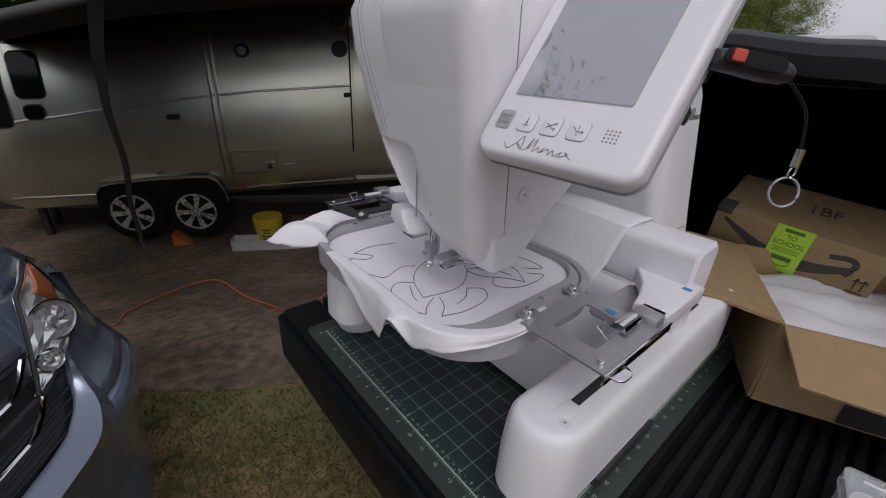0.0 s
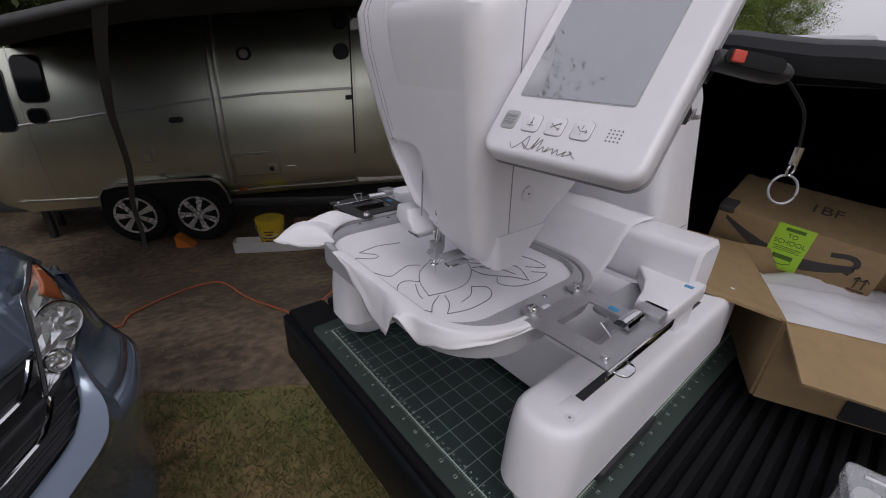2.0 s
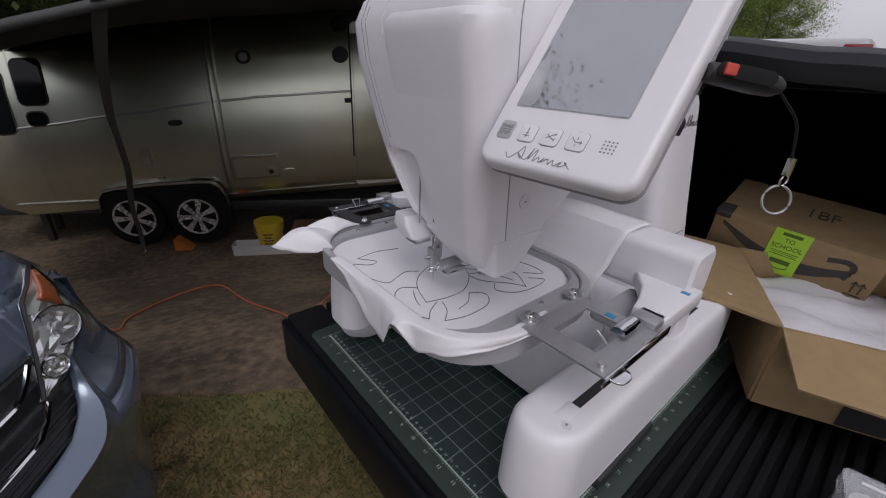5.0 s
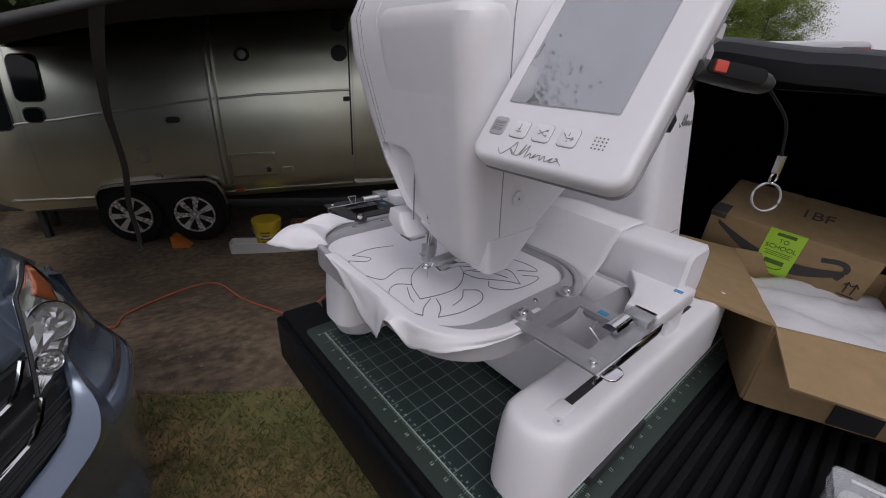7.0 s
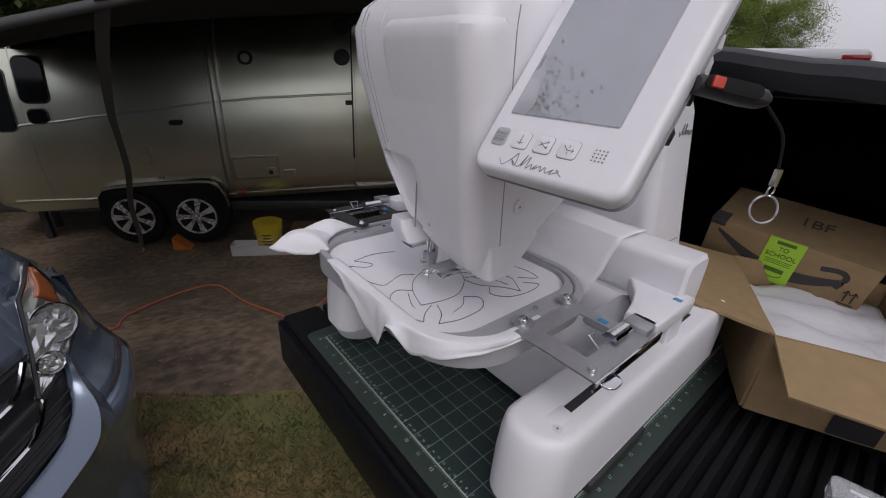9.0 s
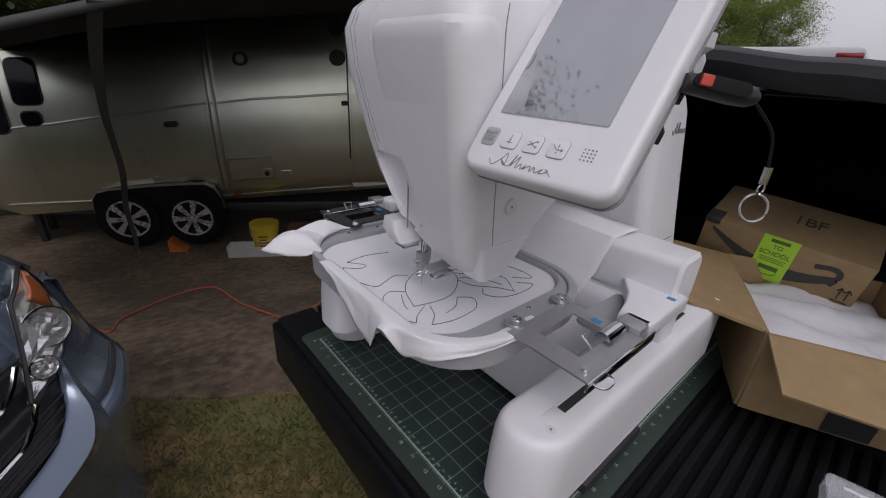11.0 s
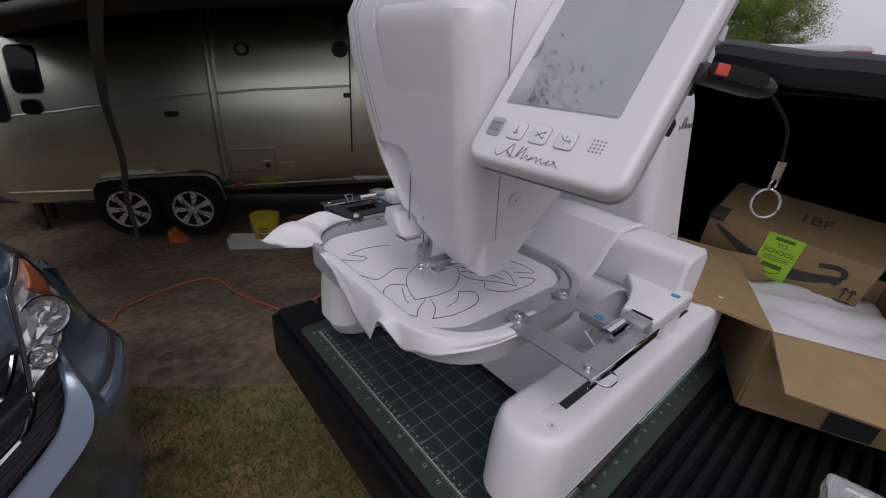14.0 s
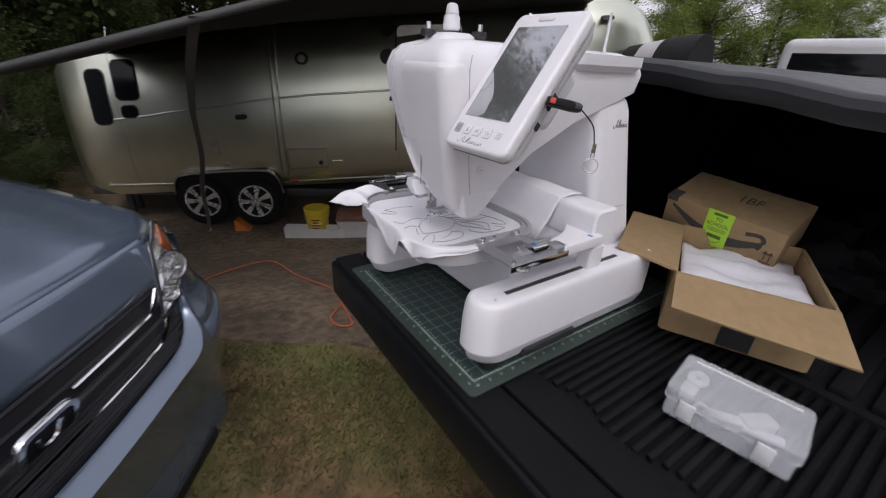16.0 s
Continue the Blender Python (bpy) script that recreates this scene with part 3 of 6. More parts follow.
plate("pane", -0.91, -0.76, 1.33, 1.45, 0.016, WINDSCREEN, w, r=0.045)
h = plate("access_hatch", 0.74, 1.20, 0.68, 0.93, 0.012, ALU_TRIM, r=0.02)
plate("hatch_door", 0.755, 1.19, 0.695, 0.915, 0.018, ALUMINIUM, h, r=0.015)
plate("water_inlet", 1.06, 1.17, 0.70, 0.80, 0.026, ALUMINIUM, h, r=0.02)
plate("inlet_cap", 1.09, 1.14, 0.72, 0.775, 0.036, DARK_PLASTIC, h, r=0.024)
plate("outlet_cover", 1.24, 1.36, 0.70, 0.76, 0.016, ALUMINIUM, r=0.01)
v = plate("vent_door", -0.08, 0.03, 0.90, 1.06, 0.016, ALU_TRIM, r=0.02)
plate("vent_plate", -0.07, -0.01, 0.91, 0.99, 0.021, ALUMINIUM, v, r=0.008)
plate("porch_lamp", 0.24, 0.36, 1.27, 1.32, 0.04, DARK_PLASTIC, r=0.024, label="small dark teardrop lamp")
plate("marker_lamp", 0.73, 0.82, 0.51, 0.55, 0.02, AMBER, r=0.015, label="orange marker lamp")
plate("round_port", 0.92, 1.06, 1.80, 1.92, 0.012, DARK_PLASTIC, r=0.059)
plate("port_glass", 0.95, 1.03, 1.82, 1.90, 0.018, ALU_TRIM, r=0.039)
plate("step_socket", 0.02, 0.08, 0.74, 0.78, 0.02, ALU_TRIM, r=0.006)
for z in (1.78, 2.05):
    plate("round_vent", 1.82, 1.98, z, z + 0.15, 0.012, DARK_PLASTIC, r=0.074)
    plate("vent_mesh", 1.84, 1.96, z + 0.018, z + 0.132, 0.018, DARK_PLASTIC, r=0.056)
d = plate("entry_door", 2.00, 2.72, 0.50, 2.16, 0.014, ALU_END, r=0.06, label="pale aluminium entry door")
strip("door_gap", [(1.992, z) for z in (0.50, 0.9, 1.25, 1.6, 1.95, 2.16)], 0.016, 0.005, DARK_PLASTIC)
plate("door_latch", 1.92, 1.985, 1.405, 1.450, 0.03, DARK_PLASTIC, d, r=0.01)
plate("end_lamp", 4.28, 4.42, 2.16, 2.21, 0.05, DARK_PLASTIC, r=0.024)
# wheel arch, wheels
bm = bmesh.new()
arch = [(-0.56, 0.44), (-0.545, 0.58), (-0.50, 0.645), (-0.38, 0.675), (0.0, 0.715), (0.36, 0.735), (0.50, 0.735), (0.58, 0.69), (0.635, 0.58), (0.65, 0.47)]
for (sa, za), (sb, zb) in zip(arch, arch[1:]):
    loft([[(s, -0.050, z), (s, -0.050, z - 0.022), (s, 0.02, z - 0.022), (s, 0.02, z)] for s, z in ((sa, za), (sb, zb))], bm=bm)
part("arch_trim", bm, ALU_TRIM, trailer, "bright aluminium wheel arch trim")
outline = arch + [(0.64, 0.30), (-0.55, 0.30)]
part("wheel_well", loft([[(s, -0.032, z) for s, z in outline], [(s, 0.03, z) for s, z in outline]]), RUBBER, trailer)
part("chassis", box(-1.55, 4.9, 0.10, 2.3, 0.36, 0.47, 0.02), DARK_PLASTIC, trailer)


def trailer_wheel(s):
    hub = 0.36
    wheel = part("wheel", cyl(0.315, 0.315, 0.20, pose(s, 0.02, hub, 90), 40, bevel=0.045), TYRE, trailer)
    bm = bmesh.new()
    lip = [[(s + 0.185 * math.cos(a) * k, -0.078 - dy, hub + 0.185 * math.sin(a) * k) for k, dy in ((1.06, 0.0), (1.04, 0.016), (0.97, 0.014), (0.93, -0.02))] for a in [2 * math.pi * i / 36 for i in range(37)]]
    loft(lip, cap=False, closed=False, bm=bm)
    cyl(0.042, 0.032, 0.03, pose(s, -0.088, hub, 90), 20, bm)
    for i in range(7):
        a = 2 * math.pi * i / 7 + 0.2
        m = pose(s, -0.084, hub) @ Matrix.Rotation(a, 4, "Y")
        for lean in (-0.09, 0.09):
            loft([[(x + lean * z, y, z) for x, y in ((-w, -0.010), (w, -0.010), (w * 0.7, 0.012), (-w * 0.7, 0.012))] for z, w in ((0.025, 0.014), (0.10, 0.013), (0.178, 0.017))], bm=bm, m=m)
    part("rim", bm, ALLOY, wheel, "seven-spoke alloy rim")
    part("brake_drum", cyl(0.12, 0.12, 0.03, pose(s, -0.045, hub, 90), 24), RUBBER, wheel)


trailer_wheel(-0.257)
trailer_wheel(0.336)
part("jack_leg", box(-1.30, -1.24, 0.25, 0.31, 0.0, 0.42, 0.006), DARK_PLASTIC, trailer)
part("jack_leg", box(-1.42, -1.36, 0.6, 0.66, 0.0, 0.42, 0.006), DARK_PLASTIC, trailer)

# awning and its strap
awning = base("awning", 0, 0, 0, label="dark fabric awning rolled out from the trailer on its tube", category="awning")
awning.matrix_world = TRAILER
OUT = -2.2


def tube_z(s):
    return 1.86 + 0.275 * s


part("roller_tube", tube([(s, OUT, tube_z(s)) for s in (-1.5, -0.9, -0.3, 0.3, 0.9, 1.5, 2.5, 4.15)], 0.024, 12), TUBE_GREY, awning, "grey awning roller tube")
rows = []
for k in range(9):
    t = k / 8
    rows.append([(s, OUT + (0.9 - OUT) * t, tube_z(s) * (1 - t / 0.748) + (2.17 + (0.27 if s < 0 else 0.12) * s) * t / 0.748 - 0.03 * math.sin(math.pi * t) + 0.01) for s in (-0.93, -0.9, -0.3, 0.3, 0.9, 1.5, 2.5, 4.15)])
part("canopy", loft(rows, cap=False, closed=False), AWNING, awning)
part("roof_rail", tube([(s, 0.09, 2.175 + (0.27 if s < 0 else 0.12) * s) for s in (-0.9, -0.3, 0.0, 0.9, 2.5, 4.15)], 0.014, 8), DARK_PLASTIC, awning)

strap = base("tie_down_strap", 0, 0, 0, label="grey webbing tie-down strap hanging from the awning tube", category="strap")
strap.matrix_world = TRAILER
HUNG = smooth_path([(0.935, OUT - 0.030, 2.125), (0.78, -1.98, 1.985), (0.639, -1.75, 1.827), (0.441, -1.40, 1.545), (0.348, -1.20, 1.358), (0.205, -0.90, 1.036), (-0.015, -0.55, 0.634), (-0.145, -0.28, 0.240), (-0.20, -0.20, 0.06)], 5)
foot = HUNG[-1]
rows = []
for k, p in enumerate(HUNG):
    t = k / (len(HUNG) - 1)
    a = 0.25 + 1.0 * math.sin(3.2 * t) ** 2
    wdt = 0.030 - 0.006 * t - 0.006 * smoothstep(0.62, 0.80, t)
    side = Vector((wdt * math.cos(a), wdt * math.sin(a), 0))
    rows.append([p + side, p - side, p - side - Vector((0, 0.003, 0)), p + side - Vector((0, 0.003, 0))])
part("webbing", loft(rows), STRAP, strap)
part("anchor_hook", tube([foot + Vector((0, 0, 0.02)), foot + Vector((0.02, 0, -0.02)), foot + Vector((0, 0, -0.04))], 0.006, 6), STEEL, strap)


def on_trailer(x, y, z=0.0):
    return TRAILER @ Vector((x, y, z))


# chock, bucket, tray and bins by the trailer
p = on_trailer(0.10, -0.10)
chock = base("wheel_chock", p.x, p.y, p.z + 0.01, -28, "orange plastic wheel chock against the tyre", "wheel chock")
part("wedge", loft([[(-0.02, y, 0), (0.14, y, 0), (0.12, y, 0.02), (0.0, y, 0.13), (-0.02, y, 0.13)] for y in (-0.07, 0.07)]), ORANGE, chock)
p = on_trailer(1.05, -0.18)
bucket = base("bucket", p.x, p.y, p.z, -28, "yellow plastic bucket with lid and worn label", "bucket")
part("pail", loft([[(r * math.cos(a), r * math.sin(a), z) for a in [2 * math.pi * k / 24 for k in range(24)]] for r, z in ((0.118, 0.0), (0.14, 0.28), (0.147, 0.285), (0.147, 0.31), (0.14, 0.315))]), YELLOW, bucket)
part("lid", cyl(0.15, 0.148, 0.022, pose(0, 0, 0.322), 24, bevel=0.004), YELLOW, bucket)
part("bail", tube([(0.15 * math.cos(a), -0.15 * math.sin(a), 0.28 - 0.12 * math.sin(a)) for a in [math.pi * k / 12 for k in range(13)]], 0.004, 6), STEEL, bucket)
for k, w in enumerate((0.10, 0.13, 0.08, 0.11)):
    m = pose(0, 0, 0.10 + 0.035 * k)
    part("label_bar", loft([[(r * math.sin(a), -r * math.cos(a), z) for a in (-w * 3.2, 0, w * 3.2)] + [((r - 0.003) * math.sin(a), -(r - 0.003) * math.cos(a), z) for a in (w * 3.2, 0, -w * 3.2)] for r, z in ((0.131 + 0.0025 * k, 0), (0.133 + 0.0025 * k, 0.016))], m=m), BROWN, bucket)
p = on_trailer(1.55, -0.25)
bin_ = base("storage_bin", p.x, p.y, p.z, -28, "clear plastic storage bin with a brown lid", "storage bin")
part("tub", loft([[(x, y, z) for x, y in rounded(-w, w, -d, d, 0.04, 4)] for w, d, z in ((0.22, 0.14, 0), (0.25, 0.16, 0.22), (0.26, 0.17, 0.235))]), DULL_WHITE, bin_)
part("lid", prism(rounded(-0.25, 0.25, -0.16, 0.16, 0.04, 4), 0.236, 0.30, 0.012), BROWN, bin_)

tray = base("white_gutter", 0.92, 4.05, height(0.92, 4.05) + 0.012, -30, "long white plastic trough lying on the driveway", "trough")
part("trough", loft([[(x, y, z) for x, y in rounded(-0.35, 0.35, -w, w, 0.03, 4)] for w, z in ((0.07, 0.0), (0.085, 0.12), (0.08, 0.122), (0.065, 0.012))]), DULL_WHITE, tray)
# orange cord over the drive
CORD = ((-0.95, 3.1), (-0.55, 2.85), (-0.40, 2.60), (-0.33, 2.85), (-0.06, 3.18), (0.18, 3.33), (0.29, 3.20), (0.32, 2.60), (0.42, 2.05), (0.38, 1.74), (0.25, 1.56), (0.25, 1.44), (0.32, 1.41), (0.35, 1.56), (0.45, 1.90), (0.9, 2.4), (1.4, 3.2))
pts = smooth_path([(x, y, height(x, y) + 0.020) for x, y in CORD], 8)
tagged(link("extension_cord", tube(pts, 0.006, 6), ORANGE_CORD), "thin orange extension cord lying across the driveway", "cord")

# white vehicle parked beyond the truck
van = base("parked_van", 10.9, 1.9, height(10.9, 1.9), 3, "white van parked beyond the truck, dark rear window", "van")
part("body", box(-2.2, 2.2, -0.95, 0.95, 0.3, 2.60, 0.14, 4), WHITE_PAINT, van)
part("side_window", box(-1.9, 1.9, -0.965, -0.90, 1.5, 2.36, 0.02), WINDSCREEN, van)
part("rear_window", box(-2.215, -2.15, -0.78, 0.78, 1.5, 2.38, 0.02), WINDSCREEN, van)
part("tail_lamp", box(-2.22, -2.05, -0.93, -0.60, 2.43, 2.51, 0.02), TAIL_RED, van)
for x in (-1.4, 1.4):
    part("wheel", cyl(0.34, 0.34, 0.22, pose(x, -0.86, 0.34, 90), 28, bevel=0.03), TYRE, van)

# striped cover by the trailer's nose
hump = base("covered_gear", 4.3, 2.38, height(4.3, 2.38), -90, "black cover with a broad white stripe", "cover")


def hump_slice(a, b):
    n = 10
    return loft([[(x, 0.28 * math.cos(math.pi * k / n), max(0.0, (2.22 + 0.06 * math.sin(3 * x)) - 0.35 + 0.35 * math.sin(math.pi * k / n)) if 0 < k < n else 0.0) for k in range(n + 1)] for x in (a, (a + b) / 2, b)])


part("cover_front", hump_slice(-0.28, -0.10), AWNING, hump)
part("stripe", hump_slice(-0.099, 0.12), DULL_WHITE, hump)
part("cover_back", hump_slice(0.121, 0.50), AWNING, hump)

# ---- cutting mat ----
INCH, TOP = 0.0254, 0.860
mat = base("cutting_mat", 0, 0, TOP, label="dark green self-healing cutting mat with white inch grid", category="cutting mat")
part("sheet", prism(rounded(-0.025, 0.612, -0.027, 0.459, 0.012), -0.0032, -0.0004, 0.0006), MAT_EDGE, mat, "green border of the mat")
part("grid_field", box(0.0, 23 * INCH, 0.0, 17 * INCH, -0.0006, 0.0), MAT_GREEN, mat, smooth=False)


def line(bm, x0, y0, x1, y1, w, z=0.0002):
    d = Vector((x1 - x0, y1 - y0)).normalized()
    nx, ny = -d.y * w / 2, d.x * w / 2
    q = [bm.verts.new((x, y, z)) for x, y in ((x0 + nx, y0 + ny), (x0 - nx, y0 - ny), (x1 - nx, y1 - ny), (x1 + nx, y1 + ny))]
    bm.faces.new(q)


bm = bmesh.new()
for k in range(24):
    line(bm, k * INCH, 0, k * INCH, 17 * INCH, 0.0011 if k else 0.0014)
for k in range(18):
    line(bm, 0, k * INCH, 23 * INCH, k * INCH, 0.0011 if k else 0.0014)
part("printed_grid", bm, MAT_PRINT_THIN, mat, smooth=False)["kind"] = "stuff"
bm = bmesh.new()
for x0, y0, x1, y1 in ((1, 15.8, 16, 9.0), (1, 16, 15, 2), (2, 17, 23, 3), (6, 17, 16, 0)):
    line(bm, x0 * INCH, y0 * INCH, x1 * INCH, y1 * INCH, 0.0007, 0.00015)
part("angle_lines", bm, MAT_PRINT_THIN, mat, smooth=False)
bm = bmesh.new()
line(bm, 0, 0, 0, 17 * INCH, 0.0016, 0.0004)
line(bm, 0, 0, 23 * INCH, 0, 0.0016, 0.0004)
for k in range(17 * 8 + 1):
    y = 17 * INCH - k * INCH / 8
    line(bm, -0.0005, y, -0.005 if k % 8 == 0 else -0.0035, y, 0.0006, 0.0004)
    if k % 3 == 0:
        line(bm, 0.0005, y, 0.0035, y, 0.0006, 0.0004)
for k in range(23 * 8 + 1):
    x = k * INCH / 8
    line(bm, x, -0.0005, x, -0.005 if k % 8 == 0 else -0.0035, 0.0006, 0.0004)
    if k % 3 == 0:
        line(bm, x, 0.0005, x, 0.0035, 0.0006, 0.0004)
part("ruler_scale", bm, MAT_PRINT, mat, smooth=False)
for k in range(0, 18):
    lettering("numeral", str(k), 0.0062, Matrix(((0, 1, 0, -0.0105), (-1, 0, 0, (17 - k) * INCH), (0, 0, 1, 0.0004), (0, 0, 0, 1))), MAT_PRINT, mat, 0.0001)
for k in range(1, 24):
    lettering("numeral", str(k), 0.0062, pose((23 - k) * INCH, -0.0105, 0.0004), MAT_PRINT, mat, 0.0001)
for k in range(1, 43):
    lettering("numeral", str(k), 0.0042, Matrix(((0, 1, 0, 0.0065), (-1, 0, 0, k * 0.01 + 0.004), (0, 0, 1, 0.0004), (0, 0, 0, 1))), MAT_PRINT, mat, 0.0001)

# ---- embroidery machine ----
machine = base("embroidery_machine", 0, 0, TOP, label="white single-needle embroidery machine with a tilted touch screen", category="embroidery machine")


def mp(name, bm, mat_, parent=None, label="", smooth=True):
    """A machine part given in world height."""
    bmesh.ops.translate(bm, vec=(0, 0, -TOP), verts=bm.verts)
    return link(name, bm, mat_, parent or machine, label, smooth)


def ringed(sections, n=7):
    return [[(x, y, z) for x, y in rounded(x0, x1, y0, y1, r, n)] for z, x0, x1, y0, y1, r in sections]


def base_leg(y0, y1, inner):
    """One of the two feet that reach forward, front end rounded, edges soft."""
    r = (0.040, 0.012, 0.012, 0.028) if inner > 0 else (0.028, 0.012, 0.012, 0.040)
    sec = [(0.874, 0.022, 0.448), (0.880, 0.012, 0.452), (0.903, 0.003, 0.455)]
    lower = mp("base_shell", loft([[(x, y, z) for x, y in rounded(a, b, y0 - 0.001 + (0.905 - z) * 0.35, y1 + 0.001 - (0.905 - z) * 0.35, r)] for z, a, b in sec]), WHITE_SATIN)
    sec = [(0.9045, 0.000, 0.455, 0.0), (0.950, 0.0015, 0.455, 0.0), (0.978, 0.0045, 0.455, 0.001), (0.988, 0.0075, 0.454, 0.0020), (0.9925, 0.0100, 0.453, 0.0040), (0.9952, 0.0140, 0.452, 0.0075), (0.996, 0.0185, 0.450, 0.0115)]
    return mp("base_leg", loft([[(x, y, z) for x, y in rounded(a, b, y0 + i, y1 - i, tuple(max(0.006, q - i) for q in r))] for z, a, b, i in sec]), WHITE)


near_leg = base_leg(-0.009, 0.064, 1)
far_leg = base_leg(0.362, 0.450, -1)
for y in (0.020, 0.406):
    mp("carriage_slot", box(0.066, 0.36, y - 0.0045, y + 0.0045, 0.9945, 0.9966), DARK_PLASTIC, label="dark slot for the carriage")
    mp("slot_cover", box(0.040, 0.0655, y - 0.008, y + 0.008, 0.9948, 0.9964, 0.0004), WHITE)
    for fx in (0.045, 0.40):
        mp("rubber_foot", cyl(0.017, 0.015, 0.015, pose(fx, y, 0.8672), 20, bevel=0.002), RUBBER)
mp("handle_recess", box(0.10, 0.23, -0.0105, 0.005, 0.873, 0.889, 0.003), DARK_PLASTIC)
mp("screw_cap", cyl(0.0050, 0.0050, 0.0006, pose(0.038, 0.012, 0.9964), 20), WHITE_SATIN)
mp("screw_hole", cyl(0.0013, 0.0013, 0.001, pose(0.038, 0.012, 0.9970), 10), SEAM)
mp("base_body", loft(ringed([(0.874, 0.155, 0.545, 0.055, 0.37, 0.02), (0.885, 0.15, 0.55, 0.055, 0.37, 0.03), (0.960, 0.16, 0.55, 0.055, 0.37, 0.03), (0.975, 0.175, 0.545, 0.06, 0.365, 0.03)])), WHITE)
mp("column", loft(ringed([(0.90, 0.380, 0.540, 0.082, 0.330, 0.022), (1.00, 0.372, 0.518, 0.092, 0.330, 0.022), (1.10, 0.362, 0.494, 0.102, 0.330, 0.022), (1.256, 0.345, 0.458, 0.116, 0.327, 0.022), (1.274, 0.342, 0.452, 0.121, 0.322, 0.022), (1.284, 0.345, 0.443, 0.129, 0.312, 0.018)])), WHITE)
mp("column_seam", box(0.38, 0.474, 0.0972, 0.100, 1.060, 1.0608), SEAM)
HEAD = [(1.0965, 0.048, 0.098, 0.146, 0.172, 0.010), (1.099, 0.042, 0.104, 0.140, 0.177, 0.012), (1.108, 0.034, 0.112, 0.1360, 0.186, 0.014), (1.120, 0.026, 0.122, 0.1310, 0.200, 0.016),
        (1.145, 0.018, 0.146, 0.1260, 0.239, 0.018), (1.19, 0.008, 0.198, 0.1200, 0.265, 0.019), (1.24, 0.001, 0.300, 0.116, 0.286, 0.021),
        (1.29, -0.005, 0.46, 0.114, 0.305, 0.024), (1.322, -0.006, 0.475, 0.115, 0.311, 0.028), (1.340, 0.001, 0.47, 0.120, 0.307, 0.030),
        (1.352, 0.014, 0.46, 0.131, 0.296, 0.030), (1.359, 0.040, 0.44, 0.155, 0.275, 0.026)]
head = mp("head", loft(ringed(HEAD, 10)), WHITE)


def carved(ob, cutter_bm):
    """Cuts a pocket out of a part and keeps the result as its mesh."""
    me = bpy.data.meshes.new("cutter")
    bmesh.ops.recalc_face_normals(cutter_bm, faces=cutter_bm.faces)
    cutter_bm.to_mesh(me)
    cutter_bm.free()
    cutter = new("cutter", me)
    cutter.parent = ob.parent
    mod = ob.modifiers.new("pocket", "BOOLEAN")
    mod.operation, mod.object, mod.solver = "DIFFERENCE", cutter, "EXACT"
    bpy.context.view_layer.update()
    done = bpy.data.meshes.new_from_object(ob.evaluated_get(bpy.context.evaluated_depsgraph_get()))
    ob.modifiers.clear()
    ob.data = done
    done.polygons.foreach_set("use_smooth", [True] * len(done.polygons))
    done.set_sharp_from_angle(angle=radians(35))
    bpy.data.objects.remove(cutter)


pocket = loft([[(x, y, z - TOP) for x, y in ((-0.05, y0), (d, y0), (d, y1), (-0.05, y1))] for z, y0, y1, d in
               ((1.130, 0.189, 0.216, 0.030), (1.135, 0.187, 0.220, 0.029), (1.160, 0.190, 0.234, 0.022), (1.195, 0.197, 0.249, 0.016), (1.206, 0.203, 0.254, 0.014), (1.210, 0.212, 0.255, 0.013))])
carved(head, pocket)


def head_at(z):
    for a, b in zip(HEAD, HEAD[1:]):
        if a[0] <= z <= b[0]:
            t = (z - a[0]) / (b[0] - a[0])
            return [p + (q - p) * t for p, q in zip(a, b)]
    return list(HEAD[-1])


def on_head(pts, w, name, mat_, proud=0.0004):
    """A thin line on the head: points are (side, height); side 0..1 runs over the front, past 1 back along the near flank in metres."""
    path, fine = [], []
    for (sa, za), (sb, zb) in zip(pts, pts[1:]):
        fine += [(sa + (sb - sa) * k / 8, za + (zb - za) * k / 8) for k in range(8)]
    for s, z in fine + [pts[-1]]:
        _, x0, x1, y0, y1, r = head_at(z)
        if s <= 1:
            y = y1 - (y1 - y0) * s
            edge = min(y - y0, y1 - y)
            x = x0 + (r - math.sqrt(max(0.0, r * r - (r - edge) ** 2)) if edge < r else 0.0)
            path.append((x - proud, y, z))
        else:
            path.append((x0 + (s - 1), y0 - proud, z))
    return mp(name, tube(path, w, 5), mat_, head)


on_head([(1.0415, z) for z in (1.104, 1.13, 1.16, 1.20, 1.24, 1.28, 1.31, 1.338)], 0.00050, "cover_seam", SEAM, 0.0002)
on_head([(0.17, z) for z in (1.347, 1.32, 1.29, 1.26, 1.23, 1.208)], 0.0005, "thread_groove", SEAM, 0.0001)
on_head([(0.205, z) for z in (1.335, 1.29, 1.25, 1.218)], 0.0004, "thread_groove", SEAM, 0.0001)
on_head([(0.56, 1.352), (0.40, 1.350), (0.36, 1.335), (0.345, 1.31)], 0.0005, "cover_edge", WHITE_SATIN, 0.0001)
COVER_Z = 1.329
